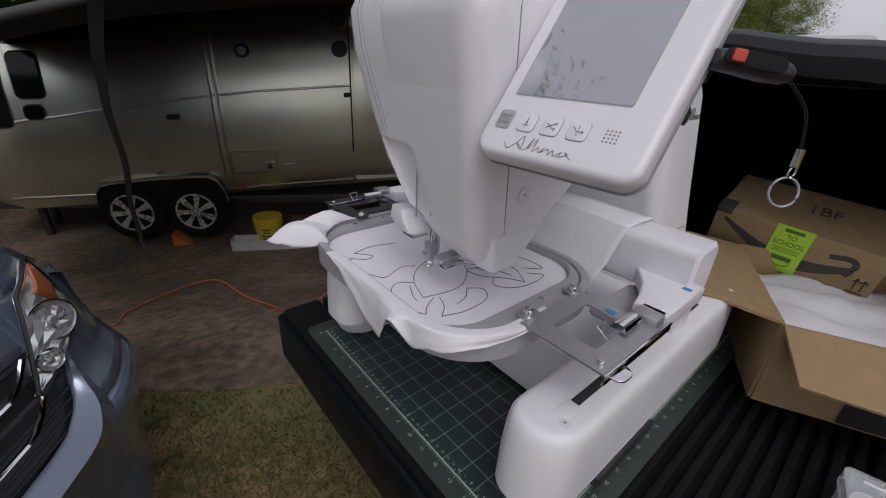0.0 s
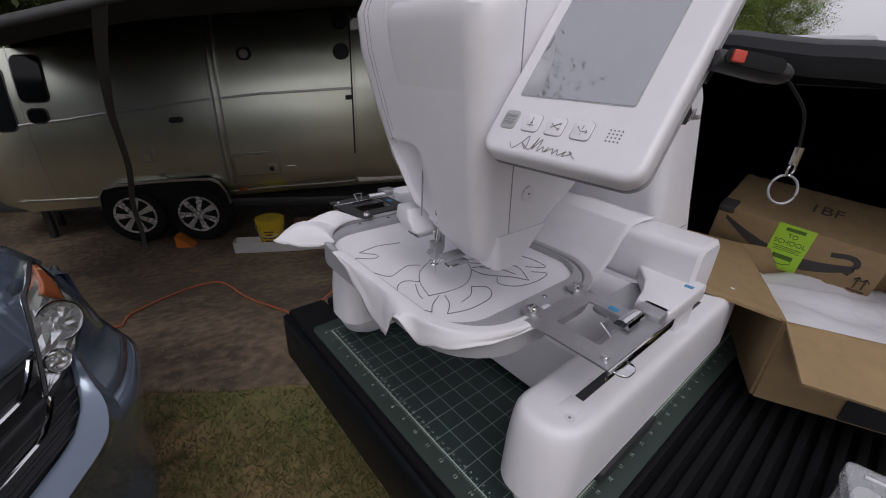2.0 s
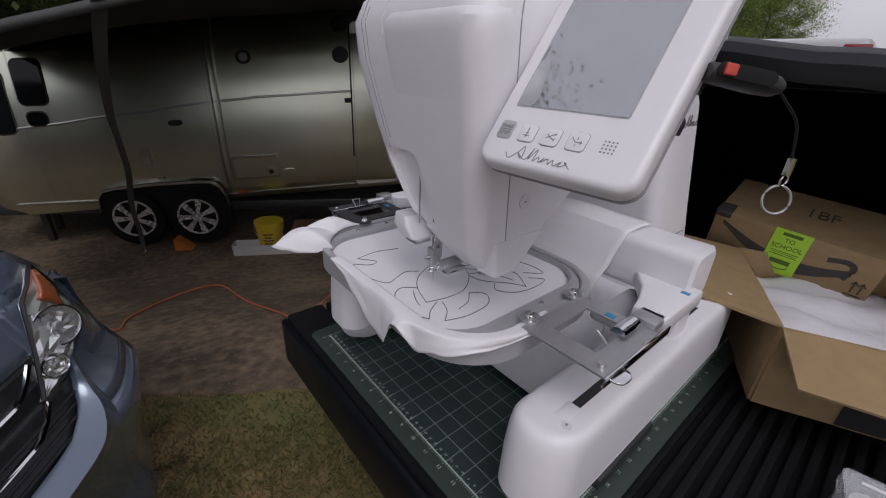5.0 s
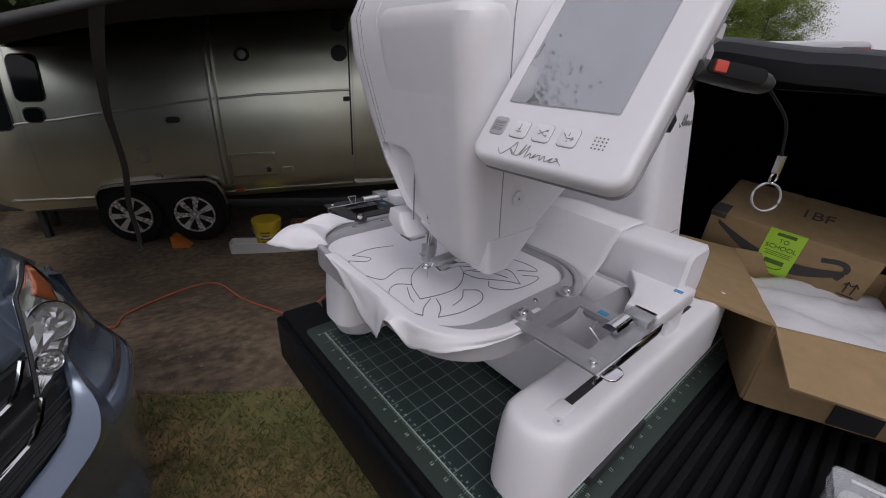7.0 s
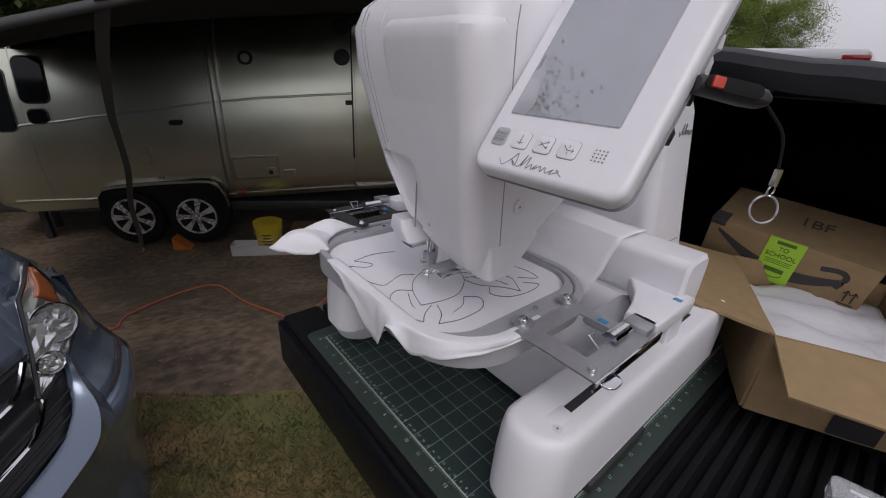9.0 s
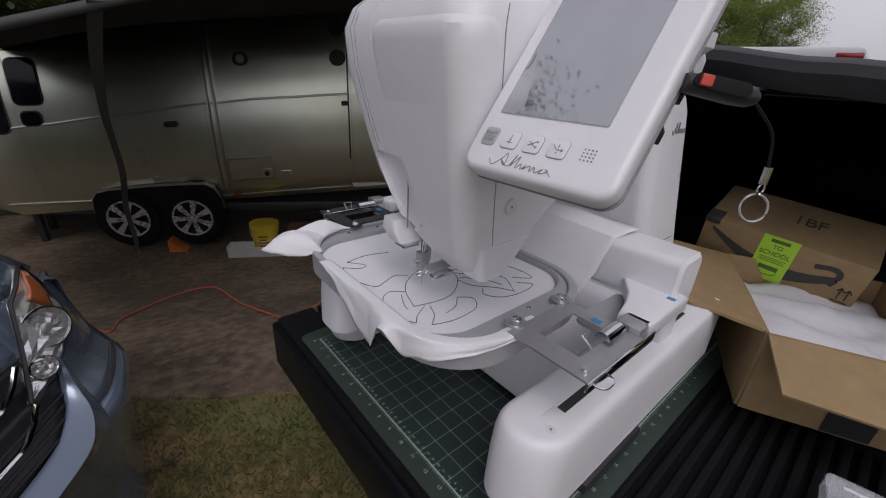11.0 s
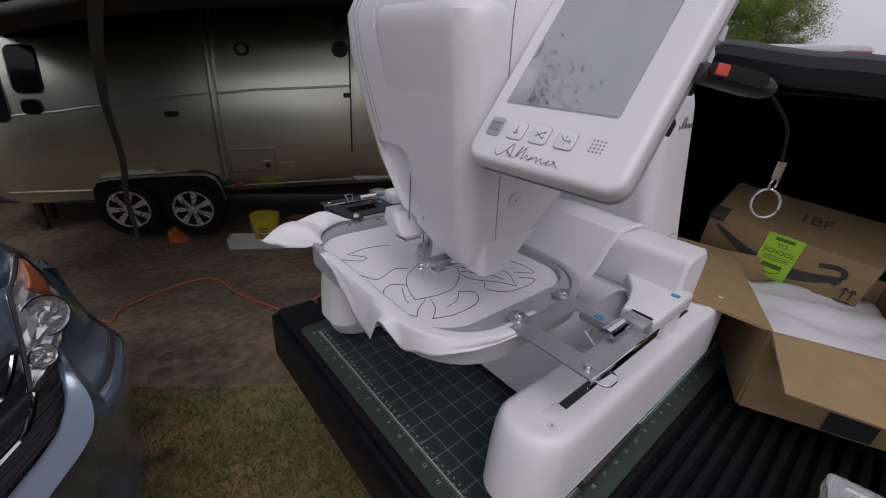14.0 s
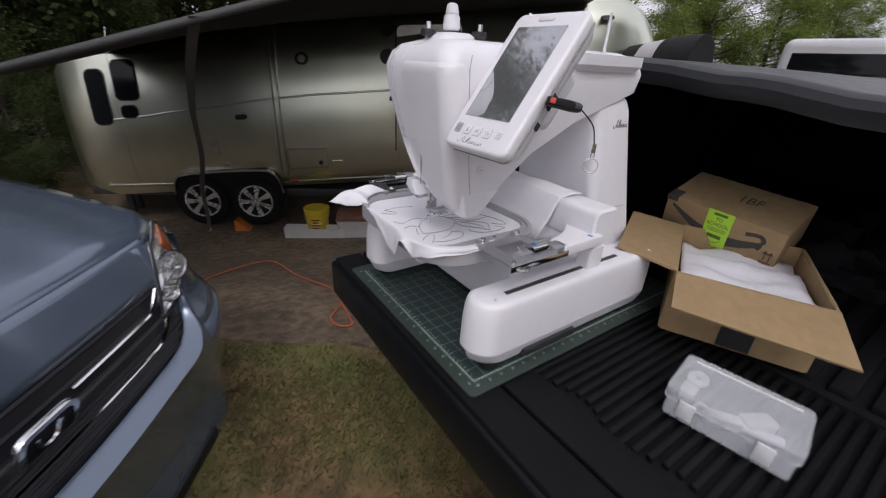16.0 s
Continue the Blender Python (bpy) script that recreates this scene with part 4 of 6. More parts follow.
# rounded front cover, a little proud of the head
rows = []
for z, proud, inset in ((1.218, -0.0012, 0.0), (1.240, -0.0006, 0.0), (1.262, 0.0, 0.0), (1.280, 0.0006, 0.0), (COVER_Z - 0.030, 0.0012, 0.0), (COVER_Z - 0.018, 0.0018, 0.001), (COVER_Z - 0.008, 0.0018, 0.004), (COVER_Z - 0.002, 0.0002, 0.009), (COVER_Z, -0.0020, 0.014)):
    _, x0, x1, y0, y1, r = head_at(z)
    far_side = y0 + (y1 - y0) * 0.66 - inset
    rows.append([(x, y, z) for x, y in rounded(x0 - proud, x0 + 0.041 - inset, y0 - proud * 0.8, far_side, (r, 0.004, 0.004, 0.010), 8)])
mp("front_cover", loft(rows), WHITE, head)
mp("chin", loft(ringed([(1.084, 0.062, 0.086, 0.136, 0.158, 0.006), (1.088, 0.056, 0.092, 0.131, 0.162, 0.008), (1.105, 0.050, 0.108, 0.1290, 0.166, 0.008), (1.130, 0.046, 0.128, 0.1270, 0.166, 0.006)])), WHITE, head)
# hood of the thread cutter and small fittings
mp("guide_plate", box(0.0255, 0.0275, 0.194, 0.1985, 1.136, 1.154, 0.001), LABEL_GREY, head)
mp("thread_slit", box(0.018, 0.0195, 0.212, 0.2127, 1.132, 1.196), SEAM, head)
lamp = mp("thread_cutter", loft(ringed([(1.108, 0.018, 0.040, 0.216, 0.232, 0.004), (1.112, 0.012, 0.042, 0.214, 0.240, 0.005), (1.124, 0.009, 0.040, 0.220, 0.250, 0.005), (1.135, 0.013, 0.036, 0.230, 0.252, 0.004)])), WHITE_SATIN, label="rounded white thread cutter hood")
mp("blade", box(0.016, 0.038, 0.214, 0.234, 1.1055, 1.1085, 0.001), CHROME, lamp)
for x, z, y in ((0.075, 1.172, 0.1195), (0.068, 1.300, 0.1128)):
    mp("screw_cap", cyl(0.0075, 0.0075, 0.0012, pose(x, y, z, 90), 20), WHITE_SATIN, head)
    mp("screw_hole", cyl(0.0011, 0.0011, 0.001, pose(x, y - 0.0008, z, 90), 8), SEAM, head)
# needle bar, foot and looper hook
NX, NY = 0.044, 0.216
mp("needle_bar", cyl(0.0034, 0.0034, 0.050, pose(NX, NY, 1.109), 14), CHROME)
mp("foot_bar", box(NX + 0.006, NX + 0.011, NY - 0.0025, NY + 0.0025, 1.081, 1.131, 0.001), STEEL)
mp("needle_clamp", box(NX - 0.0065, NX + 0.0065, NY - 0.0055, NY + 0.0055, 1.074, 1.096, 0.0018), STEEL)
mp("clamp_screw", cyl(0.003, 0.003, 0.008, pose(NX - 0.008, NY, 1.084, 0, 90), 10), CHROME)
mp("needle", cyl(0.0004, 0.0009, 0.030, pose(NX, NY, 1.066), 8), CHROME)
mp("presser_foot", tube(smooth_path([(NX + 0.008, NY, 1.10), (NX + 0.008, NY - 0.002, 1.081), (NX + 0.002, NY - 0.004, 1.068), (NX - 0.006, NY, 1.066), (NX - 0.002, NY + 0.006, 1.066), (NX + 0.004, NY + 0.003, 1.067)], 5), 0.0013, 6), CHROME)
mp("presser_lever", box(0.022, 0.050, 0.166, 0.177, 1.0855, 1.09, 0.0018), CHROME)
mp("lamp_strip", box(0.026, 0.060, 0.176, 0.190, 1.0895, 1.0935, 0.001), STEEL)
# free arm under the hoop
mp("free_arm", loft([[(x, 0.2125 + math.cos(a) * w, 1.006 + math.sin(a) * hgt) for a in [2 * math.pi * k / 20 for k in range(20)]] for x, w, hgt in ((0.012, 0.020, 0.018), (0.016, 0.030, 0.026), (0.035, 0.036, 0.031), (0.20, 0.038, 0.033), (0.40, 0.05, 0.045))]), WHITE)
# top of the head: thread tree, tension dials, spool stand
mp("tension_cover", loft(ringed([(1.352, 0.035, 0.115, 0.19, 0.265, 0.02), (1.366, 0.045, 0.110, 0.195, 0.26, 0.018), (1.370, 0.055, 0.10, 0.20, 0.25, 0.012)])), WHITE_SATIN)
dial = mp("tension_dial", cyl(0.014, 0.012, 0.022, pose(0.070, 0.215, 1.384), 20, bevel=0.002), WHITE)
mp("dial_cap", cyl(0.011, 0.008, 0.016, pose(0.070, 0.215, 1.402), 20, bevel=0.002), WHITE_SATIN, dial)
for x, y in ((0.040, 0.235), (0.115, 0.20)):
    g = mp("thread_guide", box(x - 0.010, x + 0.010, y - 0.008, y + 0.008, 1.364, 1.374, 0.002), DARK_PLASTIC)
    mp("guide_post", cyl(0.004, 0.004, 0.012, pose(x, y, 1.378), 12), CHROME, g)
mp("spool_stand", loft(ringed([(1.325, 0.26, 0.43, 0.11, 0.30, 0.02), (1.335, 0.25, 0.44, 0.10, 0.31, 0.02), (1.352, 0.25, 0.44, 0.10, 0.31, 0.02)])), WHITE_SATIN)
for x, y in ((0.29, 0.14), (0.36, 0.14), (0.29, 0.27), (0.36, 0.27)):
    mp("spool_pin", cyl(0.003, 0.0025, 0.07, pose(x, y, 1.385), 10), WHITE_SATIN)


def script(parent, m, length, tall, w, mat_, name="script_mark"):
    """A flowing pen stroke in place of the maker's script."""
    pts = [(-0.5, -0.1), (-0.42, -0.45), (-0.30, 0.1), (-0.24, 0.5), (-0.22, -0.35), (-0.30, 0.0), (-0.16, -0.35), (-0.09, 0.5), (-0.12, -0.3), (-0.03, 0.45),
           (-0.04, -0.35), (0.03, 0.0), (0.05, -0.35), (0.11, 0.02), (0.08, -0.3), (0.17, 0.0), (0.19, -0.35), (0.24, 0.0), (0.27, -0.35), (0.36, -0.02), (0.33, -0.35), (0.44, -0.1), (0.40, 0.0), (0.50, -0.35)]
    ob = link(name, tube(smooth_path([(x * length, y * tall, 0) for x, y in pts], 4), w, 5), mat_, parent)
    ob.matrix_local = m
    return ob


script(machine, Matrix(((1, 0, 0, 0.420), (0, 0, -1, 0.1125), (0, 1, 0, 1.232 - TOP), (0, 0, 0, 1))), 0.045, 0.018, 0.0005, LABEL_GREY)

# touch panel, tilted back
PAN = Matrix(((0.046, 0.603, -0.796, 0.020), (-0.9989, 0.0278, -0.0367, 0.0965), (0.0, 0.797, 0.6036, 1.263 - TOP), (0, 0, 0, 1))) @ Matrix.Diagonal((1.01, 1, 1, 1))


def pan(name, bm, mat_, parent=None, label=""):
    if parent is None:
        ob = link(name, bm, mat_, machine, label)
        ob.matrix_local = PAN
    else:
        ob = link(name, bm, mat_, parent, label)
    return ob


panel = pan("touch_panel", prism(rounded(-0.014, 0.107, -0.0480, 0.166, 0.013, 8), -0.017, 0.0, 0.0050, segments=5), WHITE, label="white tilted control panel")
pan("panel_back", loft([[(x, y, z) for x, y in rounded(-0.012 + i, 0.105 - i, -0.0460 + 2.0 * i, 0.164 - i, 0.012, 6)] for z, i in ((-0.0165, 0.0), (-0.024, 0.001), (-0.034, 0.005), (-0.042, 0.014))]), WHITE_SATIN, panel)
pan("side_seam", prism(rounded(-0.0138, 0.1068, -0.0478, 0.1658, 0.013, 8), -0.0178, -0.0171), SEAM, panel)
pan("lcd", prism(rounded(0.0, 0.084, 0.0, 0.142, 0.001, 2), -0.001, 0.0006), LCD, panel, "glossy dark touch screen")
bm = bmesh.new()
for q in (rounded(-0.0008, 0.0848, -0.0008, 0.1428, 0.0015, 2),):
    prism(q, -0.001, 0.0003, bm=bm)
pan("lcd_rim", bm, BUTTON_GREY, panel)
pan("top_notch", prism(rounded(0.028, 0.056, 0.151, 0.158, 0.0033), -0.001, 0.0012, 0.0006), WHITE_SATIN, panel)
start = pan("start_button", prism(rounded(-0.004, 0.0088, -0.0282, -0.0132, 0.003), -0.001, 0.0008, 0.0006), BUTTON_GREY, panel, "grey start and stop button")
lettering("button_text", "START", 0.0036, pose(0.0024, -0.0184, 0.0010), LABEL_GREY, start, 0.0001)
lettering("button_text", "STOP", 0.0036, pose(0.0024, -0.0238, 0.0010), LABEL_GREY, start, 0.0001)
line_bm = bmesh.new()
line(line_bm, -0.0025, -0.0210, 0.0073, -0.0210, 0.0004, 0.0011)
link("button_rule", line_bm, LABEL_GREY, start, smooth=False)


def icon_button(x, strokes):
    b = pan("button", prism(rounded(x - 0.0070, x + 0.0070, -0.0282, -0.0140, 0.003), -0.001, 0.0004, 0.0003), SEAM, panel)
    pan("button_face", prism(rounded(x - 0.0066, x + 0.0066, -0.0278, -0.0144, 0.0027), 0.0, 0.0010, 0.0004), WHITE, b)
    bm = bmesh.new()
    for s in strokes:
        tube([(x + u * 0.8, -0.0211 + v * 0.8, 0.0011) for u, v in s], 0.00030, 5, bm)
    pan("icon", bm, LABEL_GREY, b)


icon_button(0.0215, [((0, 0.005), (0, -0.004)), ((-0.003, -0.0025), (0.003, -0.0025)), ((-0.0012, 0.0), (0.0012, 0.0))])
icon_button(0.0405, [((-0.004, 0.002), (0.003, -0.0025)), ((-0.004, -0.002), (0.003, 0.0025)), ((0.003, 0.0025), (0.0045, 0.0035), (0.0045, 0.0015), (0.003, 0.0025)), ((0.003, -0.0025), (0.0045, -0.0035), (0.0045, -0.0015), (0.003, -0.0025))])
icon_button(0.0600, [((-0.005, 0.003), (-0.001, -0.001), (0.005, -0.001)), ((0.0035, 0.0005), (0.005, -0.001), (0.0035, -0.0025)), ((0, 0.004), (0, 0.001)), ((0, -0.003), (0, -0.0045))])
bm = bmesh.new()
for i in range(4):
    for j in range(4):
        cyl(0.00055, 0.00055, 0.0006, pose(0.0775 + 0.0025 * i, -0.0175 - 0.0025 * j, 0.0001), 8, bm)
pan("speaker_holes", bm, LABEL_GREY, panel)
script(panel, pose(0.038, -0.0368, 0.0003), 0.052, 0.0115, 0.00027, LABEL_GREY)
pan("panel_arm", box(0.01, 0.07, 0.04, 0.13, -0.09, -0.040, 0.012, 3), WHITE_SATIN, panel)
pan("port", box(0.101, 0.1052, 0.040, 0.062, -0.030, -0.021, 0.001), DARK_PLASTIC, panel)
pan("port", box(0.101, 0.1052, 0.010, 0.020, -0.030, -0.022, 0.001), DARK_PLASTIC, panel)

# memory stick with a lanyard ring, plugged into the panel's side
stick = base("memory_stick", 0.061, -0.009, 1.290, -47, "black memory stick with red slider and key ring", "memory stick")
stick.matrix_world = pose(0.061, -0.009, 1.291, 0, 9, -47)
part("case", loft([[(x, math.cos(a) * w, math.sin(a) * h) for a in [2 * math.pi * k / 20 for k in range(20)]] for x, w, h in ((0.001, 0.0085, 0.0050), (0.003, 0.0098, 0.0060), (0.030, 0.0115, 0.0068), (0.041, 0.0100, 0.0060), (0.045, 0.006, 0.0040))]), DARK_PLASTIC, stick)
part("slider_track", prism(rounded(0.002, 0.036, -0.0042, 0.0042, 0.004), 0.0104, 0.0118, 0.0003, m=Matrix.Rotation(radians(78), 4, "X")), RUBBER, stick)
part("slider", prism(rounded(0.005, 0.012, -0.0032, 0.0032, 0.001), 0.0110, 0.0140, 0.0006, m=Matrix.Rotation(radians(78), 4, "X")), RED, stick)
cord = [(0.043, 0.0, 0.0), (0.051, 0.0, -0.005), (0.0655, 0.0, -0.017), (0.0735, 0.0, -0.036)]
part("lanyard", tube(smooth_path(cord, 6), 0.0009, 6), RUBBER, stick)
part("ferrule", cyl(0.0025, 0.0025, 0.011, pose(0.0750, 0, -0.0415, 0, -9), 10), CHROME, stick)
part("clasp", tube([(0.0765 + 0.002 * math.sin(a), 0, -0.0500 + 0.004 * math.cos(a)) for a in [2 * math.pi * k / 12 for k in range(12)]], 0.0007, 6, closed=True), CHROME, stick)
part("key_ring", tube([(0.0785 + 0.0090 * math.sin(a), 0.002 * math.cos(a), -0.0630 + 0.0090 * math.cos(a)) for a in [2 * math.pi * k / 32 for k in range(32)]], 0.0008, 6, closed=True), STEEL, stick)

# ---- hoop, cloth and frame holder ----
HX, HY, HZ = 0.093, 0.243, 1.058
hoop = base("embroidery_hoop", HX, HY, HZ, label="large grey plastic embroidery hoop clamped in the frame holder", category="embroidery hoop")
OUTER, INNER, MID = rounded(-0.125, 0.125, -0.166, 0.176, 0.078, 12), rounded(-0.1145, 0.1145, -0.132, 0.144, 0.050, 12), rounded(-0.1170, 0.1170, -0.154, 0.164, 0.068, 12)


def frame_ring(outer, inner, z0, z1, e=0.0015):
    def sh(o, k, z):
        return [(x * k, y * k, z) for x, y in o]
    return loft([sh(outer, 0.99, z0), sh(outer, 1, z0 + e), sh(outer, 1, z1 - e), sh(outer, 0.99, z1), sh(inner, 1.01, z1), sh(inner, 1, z1 - e), sh(inner, 1, z0 + e), sh(inner, 1.01, z0), sh(outer, 0.99, z0)], cap=False)


part("outer_ring", frame_ring(OUTER, MID, -0.030, 0.001), GREY_PLASTIC, hoop)
part("inner_ring", frame_ring(MID, INNER, -0.016, -0.002), GREY_PLASTIC, hoop)
for x, y in ((0.01, -0.143), (-0.05, 0.152), (0.0, 0.152), (0.045, 0.152)):
    part("hoop_screw", cyl(0.003, 0.0026, 0.003, pose(x, y, -0.001), 14, bevel=0.0008), CHROME, hoop)

cloth = base("embroidery_fabric", HX, HY, HZ, label="white fabric stretched in the hoop, loose rumpled edges", category="fabric")
part("stretched_cloth", prism(rounded(-0.1150, 0.1150, -0.1325, 0.1445, 0.050, 12), -0.0105, -0.0095), CLOTH, cloth)


def resample(outline, count):
    pts = [Vector((*p, 0)) for p in outline]
    pts.append(pts[0])
    seg = [(b - a).length for a, b in zip(pts, pts[1:])]
    total, out, i, run = sum(seg), [], 0, 0.0
    for k in range(count):
        goal = total * k / count
        while run + seg[i] < goal:
            run += seg[i]
            i += 1
        out.append(pts[i].lerp(pts[i + 1], (goal - run) / max(seg[i], 1e-9)))
    return out


def rim_spot(deg):
    """Point on the hoop's outer rim and its outward direction at an angle."""
    best = min(range(len(RIM)), key=lambda i: abs((math.degrees(math.atan2((RIM[i].y - 0.005) / 0.170, RIM[i].x / 0.124)) - deg + 180) % 360 - 180))
    d = (RIM[(best + 1) % len(RIM)] - RIM[best - 1]).normalized()
    return RIM[best], Vector((d.y, -d.x, 0))


def loose(name, rows, label=""):
    ob = part(name, loft(rows, cap=False, closed=False), CLOTH, cloth, label)
    ob.modifiers.new("thickness", "SOLIDIFY").thickness = 0.0006
    return ob


RIM = resample(rounded(-0.125, 0.125, -0.166, 0.176, 0.078, 16), 900)
HANG = ((156, 0.0), (164, 0.006), (176, 0.024), (188, 0.050), (193, 0.054), (199, 0.042), (205, 0.006), (207, 0.004), (211, 0.030), (218, 0.021), (230, 0.010), (240, 0.009), (250, 0.005), (258, 0.008), (268, 0.002))
BULGE = ((156, 0.001), (178, 0.003), (193, 0.001), (201, 0.012), (207, 0.014), (211, 0.002), (226, 0.005), (240, 0.001), (256, 0.004), (268, 0.001))
rows = []
for k in range(131):
    deg = 156 + 112 * k / 130
    p, out = rim_spot(deg)
    hang, puff = keyed(HANG, deg), keyed(BULGE, deg)
    row = []
    for j in range(15):
        t = j / 14
        if t < 0.3:
            q = p + out * (-0.020 + 0.023 * t / 0.3) + Vector((0, 0, keyed(((0, -0.0085), (0.04, -0.0080), (0.10, 0.0022), (0.3, 0.0028)), t)))
        else:
            u = (t - 0.3) / 0.7
            wave = noise.noise((deg * 0.06, 2 * u, 3.0))
            q = p + out * (0.003 + puff * u ** 0.8 + 0.004 * wave * u) + Vector((0, 0, 0.0025 - hang * u ** 1.2 + 0.002 * wave * u))
        row.append(q)
    rows.append(row)
loose("hanging_edge", rows, "rumpled loose fabric hanging over the hoop")
rows = []
for k in range(41):
    v = k / 40
    y = 0.168 - 0.300 * v
    end = smoothstep(0.72, 1.0, v)
    row = []
    for j in range(15):
        t = j / 14
        x, z = keyed(((0, 0.1275), (0.12, 0.129), (0.3, 0.139), (0.55, 0.1475), (0.72, 0.154), (0.85, 0.176), (1, 0.205)), t), keyed(((0, -0.030), (0.12, -0.012), (0.3, 0.008), (0.55, 0.040), (0.72, 0.0565), (0.85, 0.0585), (1, 0.0570)), t)
        ripple = noise.noise((y * 22, t * 2.5, 9.0)) + 0.5 * noise.noise((y * 50, t * 5, 4.0))
        row.append(Vector((x - 0.004 * abs(ripple) * math.sin(math.pi * min(1, t * 1.3)), y - end * 0.030 * t ** 0.7, z + 0.0018 * abs(ripple) * t - 0.010 * end * (1 - t))))
    rows.append(row)
loose("raised_edge", rows, "fabric edge turned up against the beam")
rows = []
for k in range(41):
    v = k / 40
    deg = 110 + 38 * v
    p, out = rim_spot(deg)
    far = math.sin(math.pi * v) ** 0.9 * (0.75 + 0.35 * v)
    row = []
    for j in range(15):
        t = j / 14
        reach = -0.012 + 0.095 * far * t * (0.85 + 0.15 * math.sin(11 * v + 0.6))
        crumple = noise.noise((v * 5, t * 3, 1.5)) + 0.6 * noise.noise((v * 12, t * 6, 2.5))
        lift = 0.003 + far * (0.017 * math.sin(3.4 * t) * (0.4 + 0.9 * abs(math.sin(5 * v + 0.5))) - 0.008 * t ** 3) + 0.006 * crumple * t
        row.append(p + (out + Vector((-0.55, -0.10, 0)) * t).normalized() * reach + Vector((0, 0, lift)))
    rows.append(row)
loose("curled_corner", rows, "curled corner of the fabric")


def stitched(name, pts, close=False):
    path = smooth_path([((x - 2) / 1000, (y + 17) / 1000, -0.0092) for x, y in pts], 5)
    part(name, tube(path, 0.00045, 4), THREAD, cloth)


stitched("stitched_bud", [(-22, -6), (-52, -22), (-70, -44), (-81, -75)])
stitched("stitched_bud", [(-81, -75), (-52, -81), (-26, -78), (1, -57), (9, -36), (-1, -19), (-12, -8)])
stitched("stitched_petal", [(-70, -44), (-84, -33), (-99, -40), (-108, -61), (-108, -83), (-98, -102)])
stitched("stitched_petal", [(-98, -102), (-88, -91), (-71, -81)])
stitched("stitched_petal", [(-66, -85), (-73, -101), (-87, -114)])
stitched("stitched_petal", [(-87, -114), (-62, -121), (-31, -119), (-17, -109), (-15, -98), (-28, -88)])
stitched("stitched_curl", [(-26, 61), (-58, 69), (-89, 64)])
stitched("stitched_curl", [(-89, 64), (-73, 44), (-84, 39), (-101, 53)])
stitched("stitched_curl", [(-101, 53), (-107, 25), (-99, -3), (-90, -14), (-76, -9), (-58, -3), (-44, -11)])
stitched("stitched_leaf", [(0, -17), (31, -18), (66, -33), (82, -59)])
stitched("stitched_leaf", [(82, -59), (42, -62), (16, -46), (2, -27)])
stitched("stitched_leaf", [(5, -54), (29, -64), (55, -85), (39, -118)])
stitched("stitched_leaf", [(39, -118), (28, -100), (6, -77), (1, -57)])
stitched("stitched_leaf", [(82, -59), (89, -86), (85, -108), (64, -92)])
stitched("stitched_leaf", [(13, -90), (3, -102), (17, -119), (46, -125), (72, -120), (59, -105)])
stitched("stitched_vein", [(-60, -106), (-42, -101), (-28, -88)])
stitched("stitched_vein", [(-78, -46), (-88, -66), (-90, -76)])
stitched("stitched_vein", [(10, -30), (30, -40), (52, -50)])
stitched("stitched_vein", [(14, -60), (32, -80), (38, -98)])

# frame holder: beam across the machine with two arms
holder = base("frame_holder", HX, HY, HZ, label="white frame holder beam with steel hoop brackets", category="frame holder")
part("beam", loft([[(x, y, z) for x, z in rounded(0.152 + i, 0.215 - i, -0.016 + i, 0.052 - i, 0.012, 5)] for y, i in ((-0.238, 0.004), (-0.234, 0.0), (0.155, 0.0), (0.158, 0.004))]), WHITE, holder)
part("beam_foot", prism(rounded(0.162, 0.200, -0.236, -0.206, 0.004), -0.0635, -0.02, 0.002), WHITE, holder)
part("beam_foot", prism(rounded(0.140, 0.182, 0.122, 0.154, 0.004), -0.0635, -0.02, 0.002), WHITE, holder)


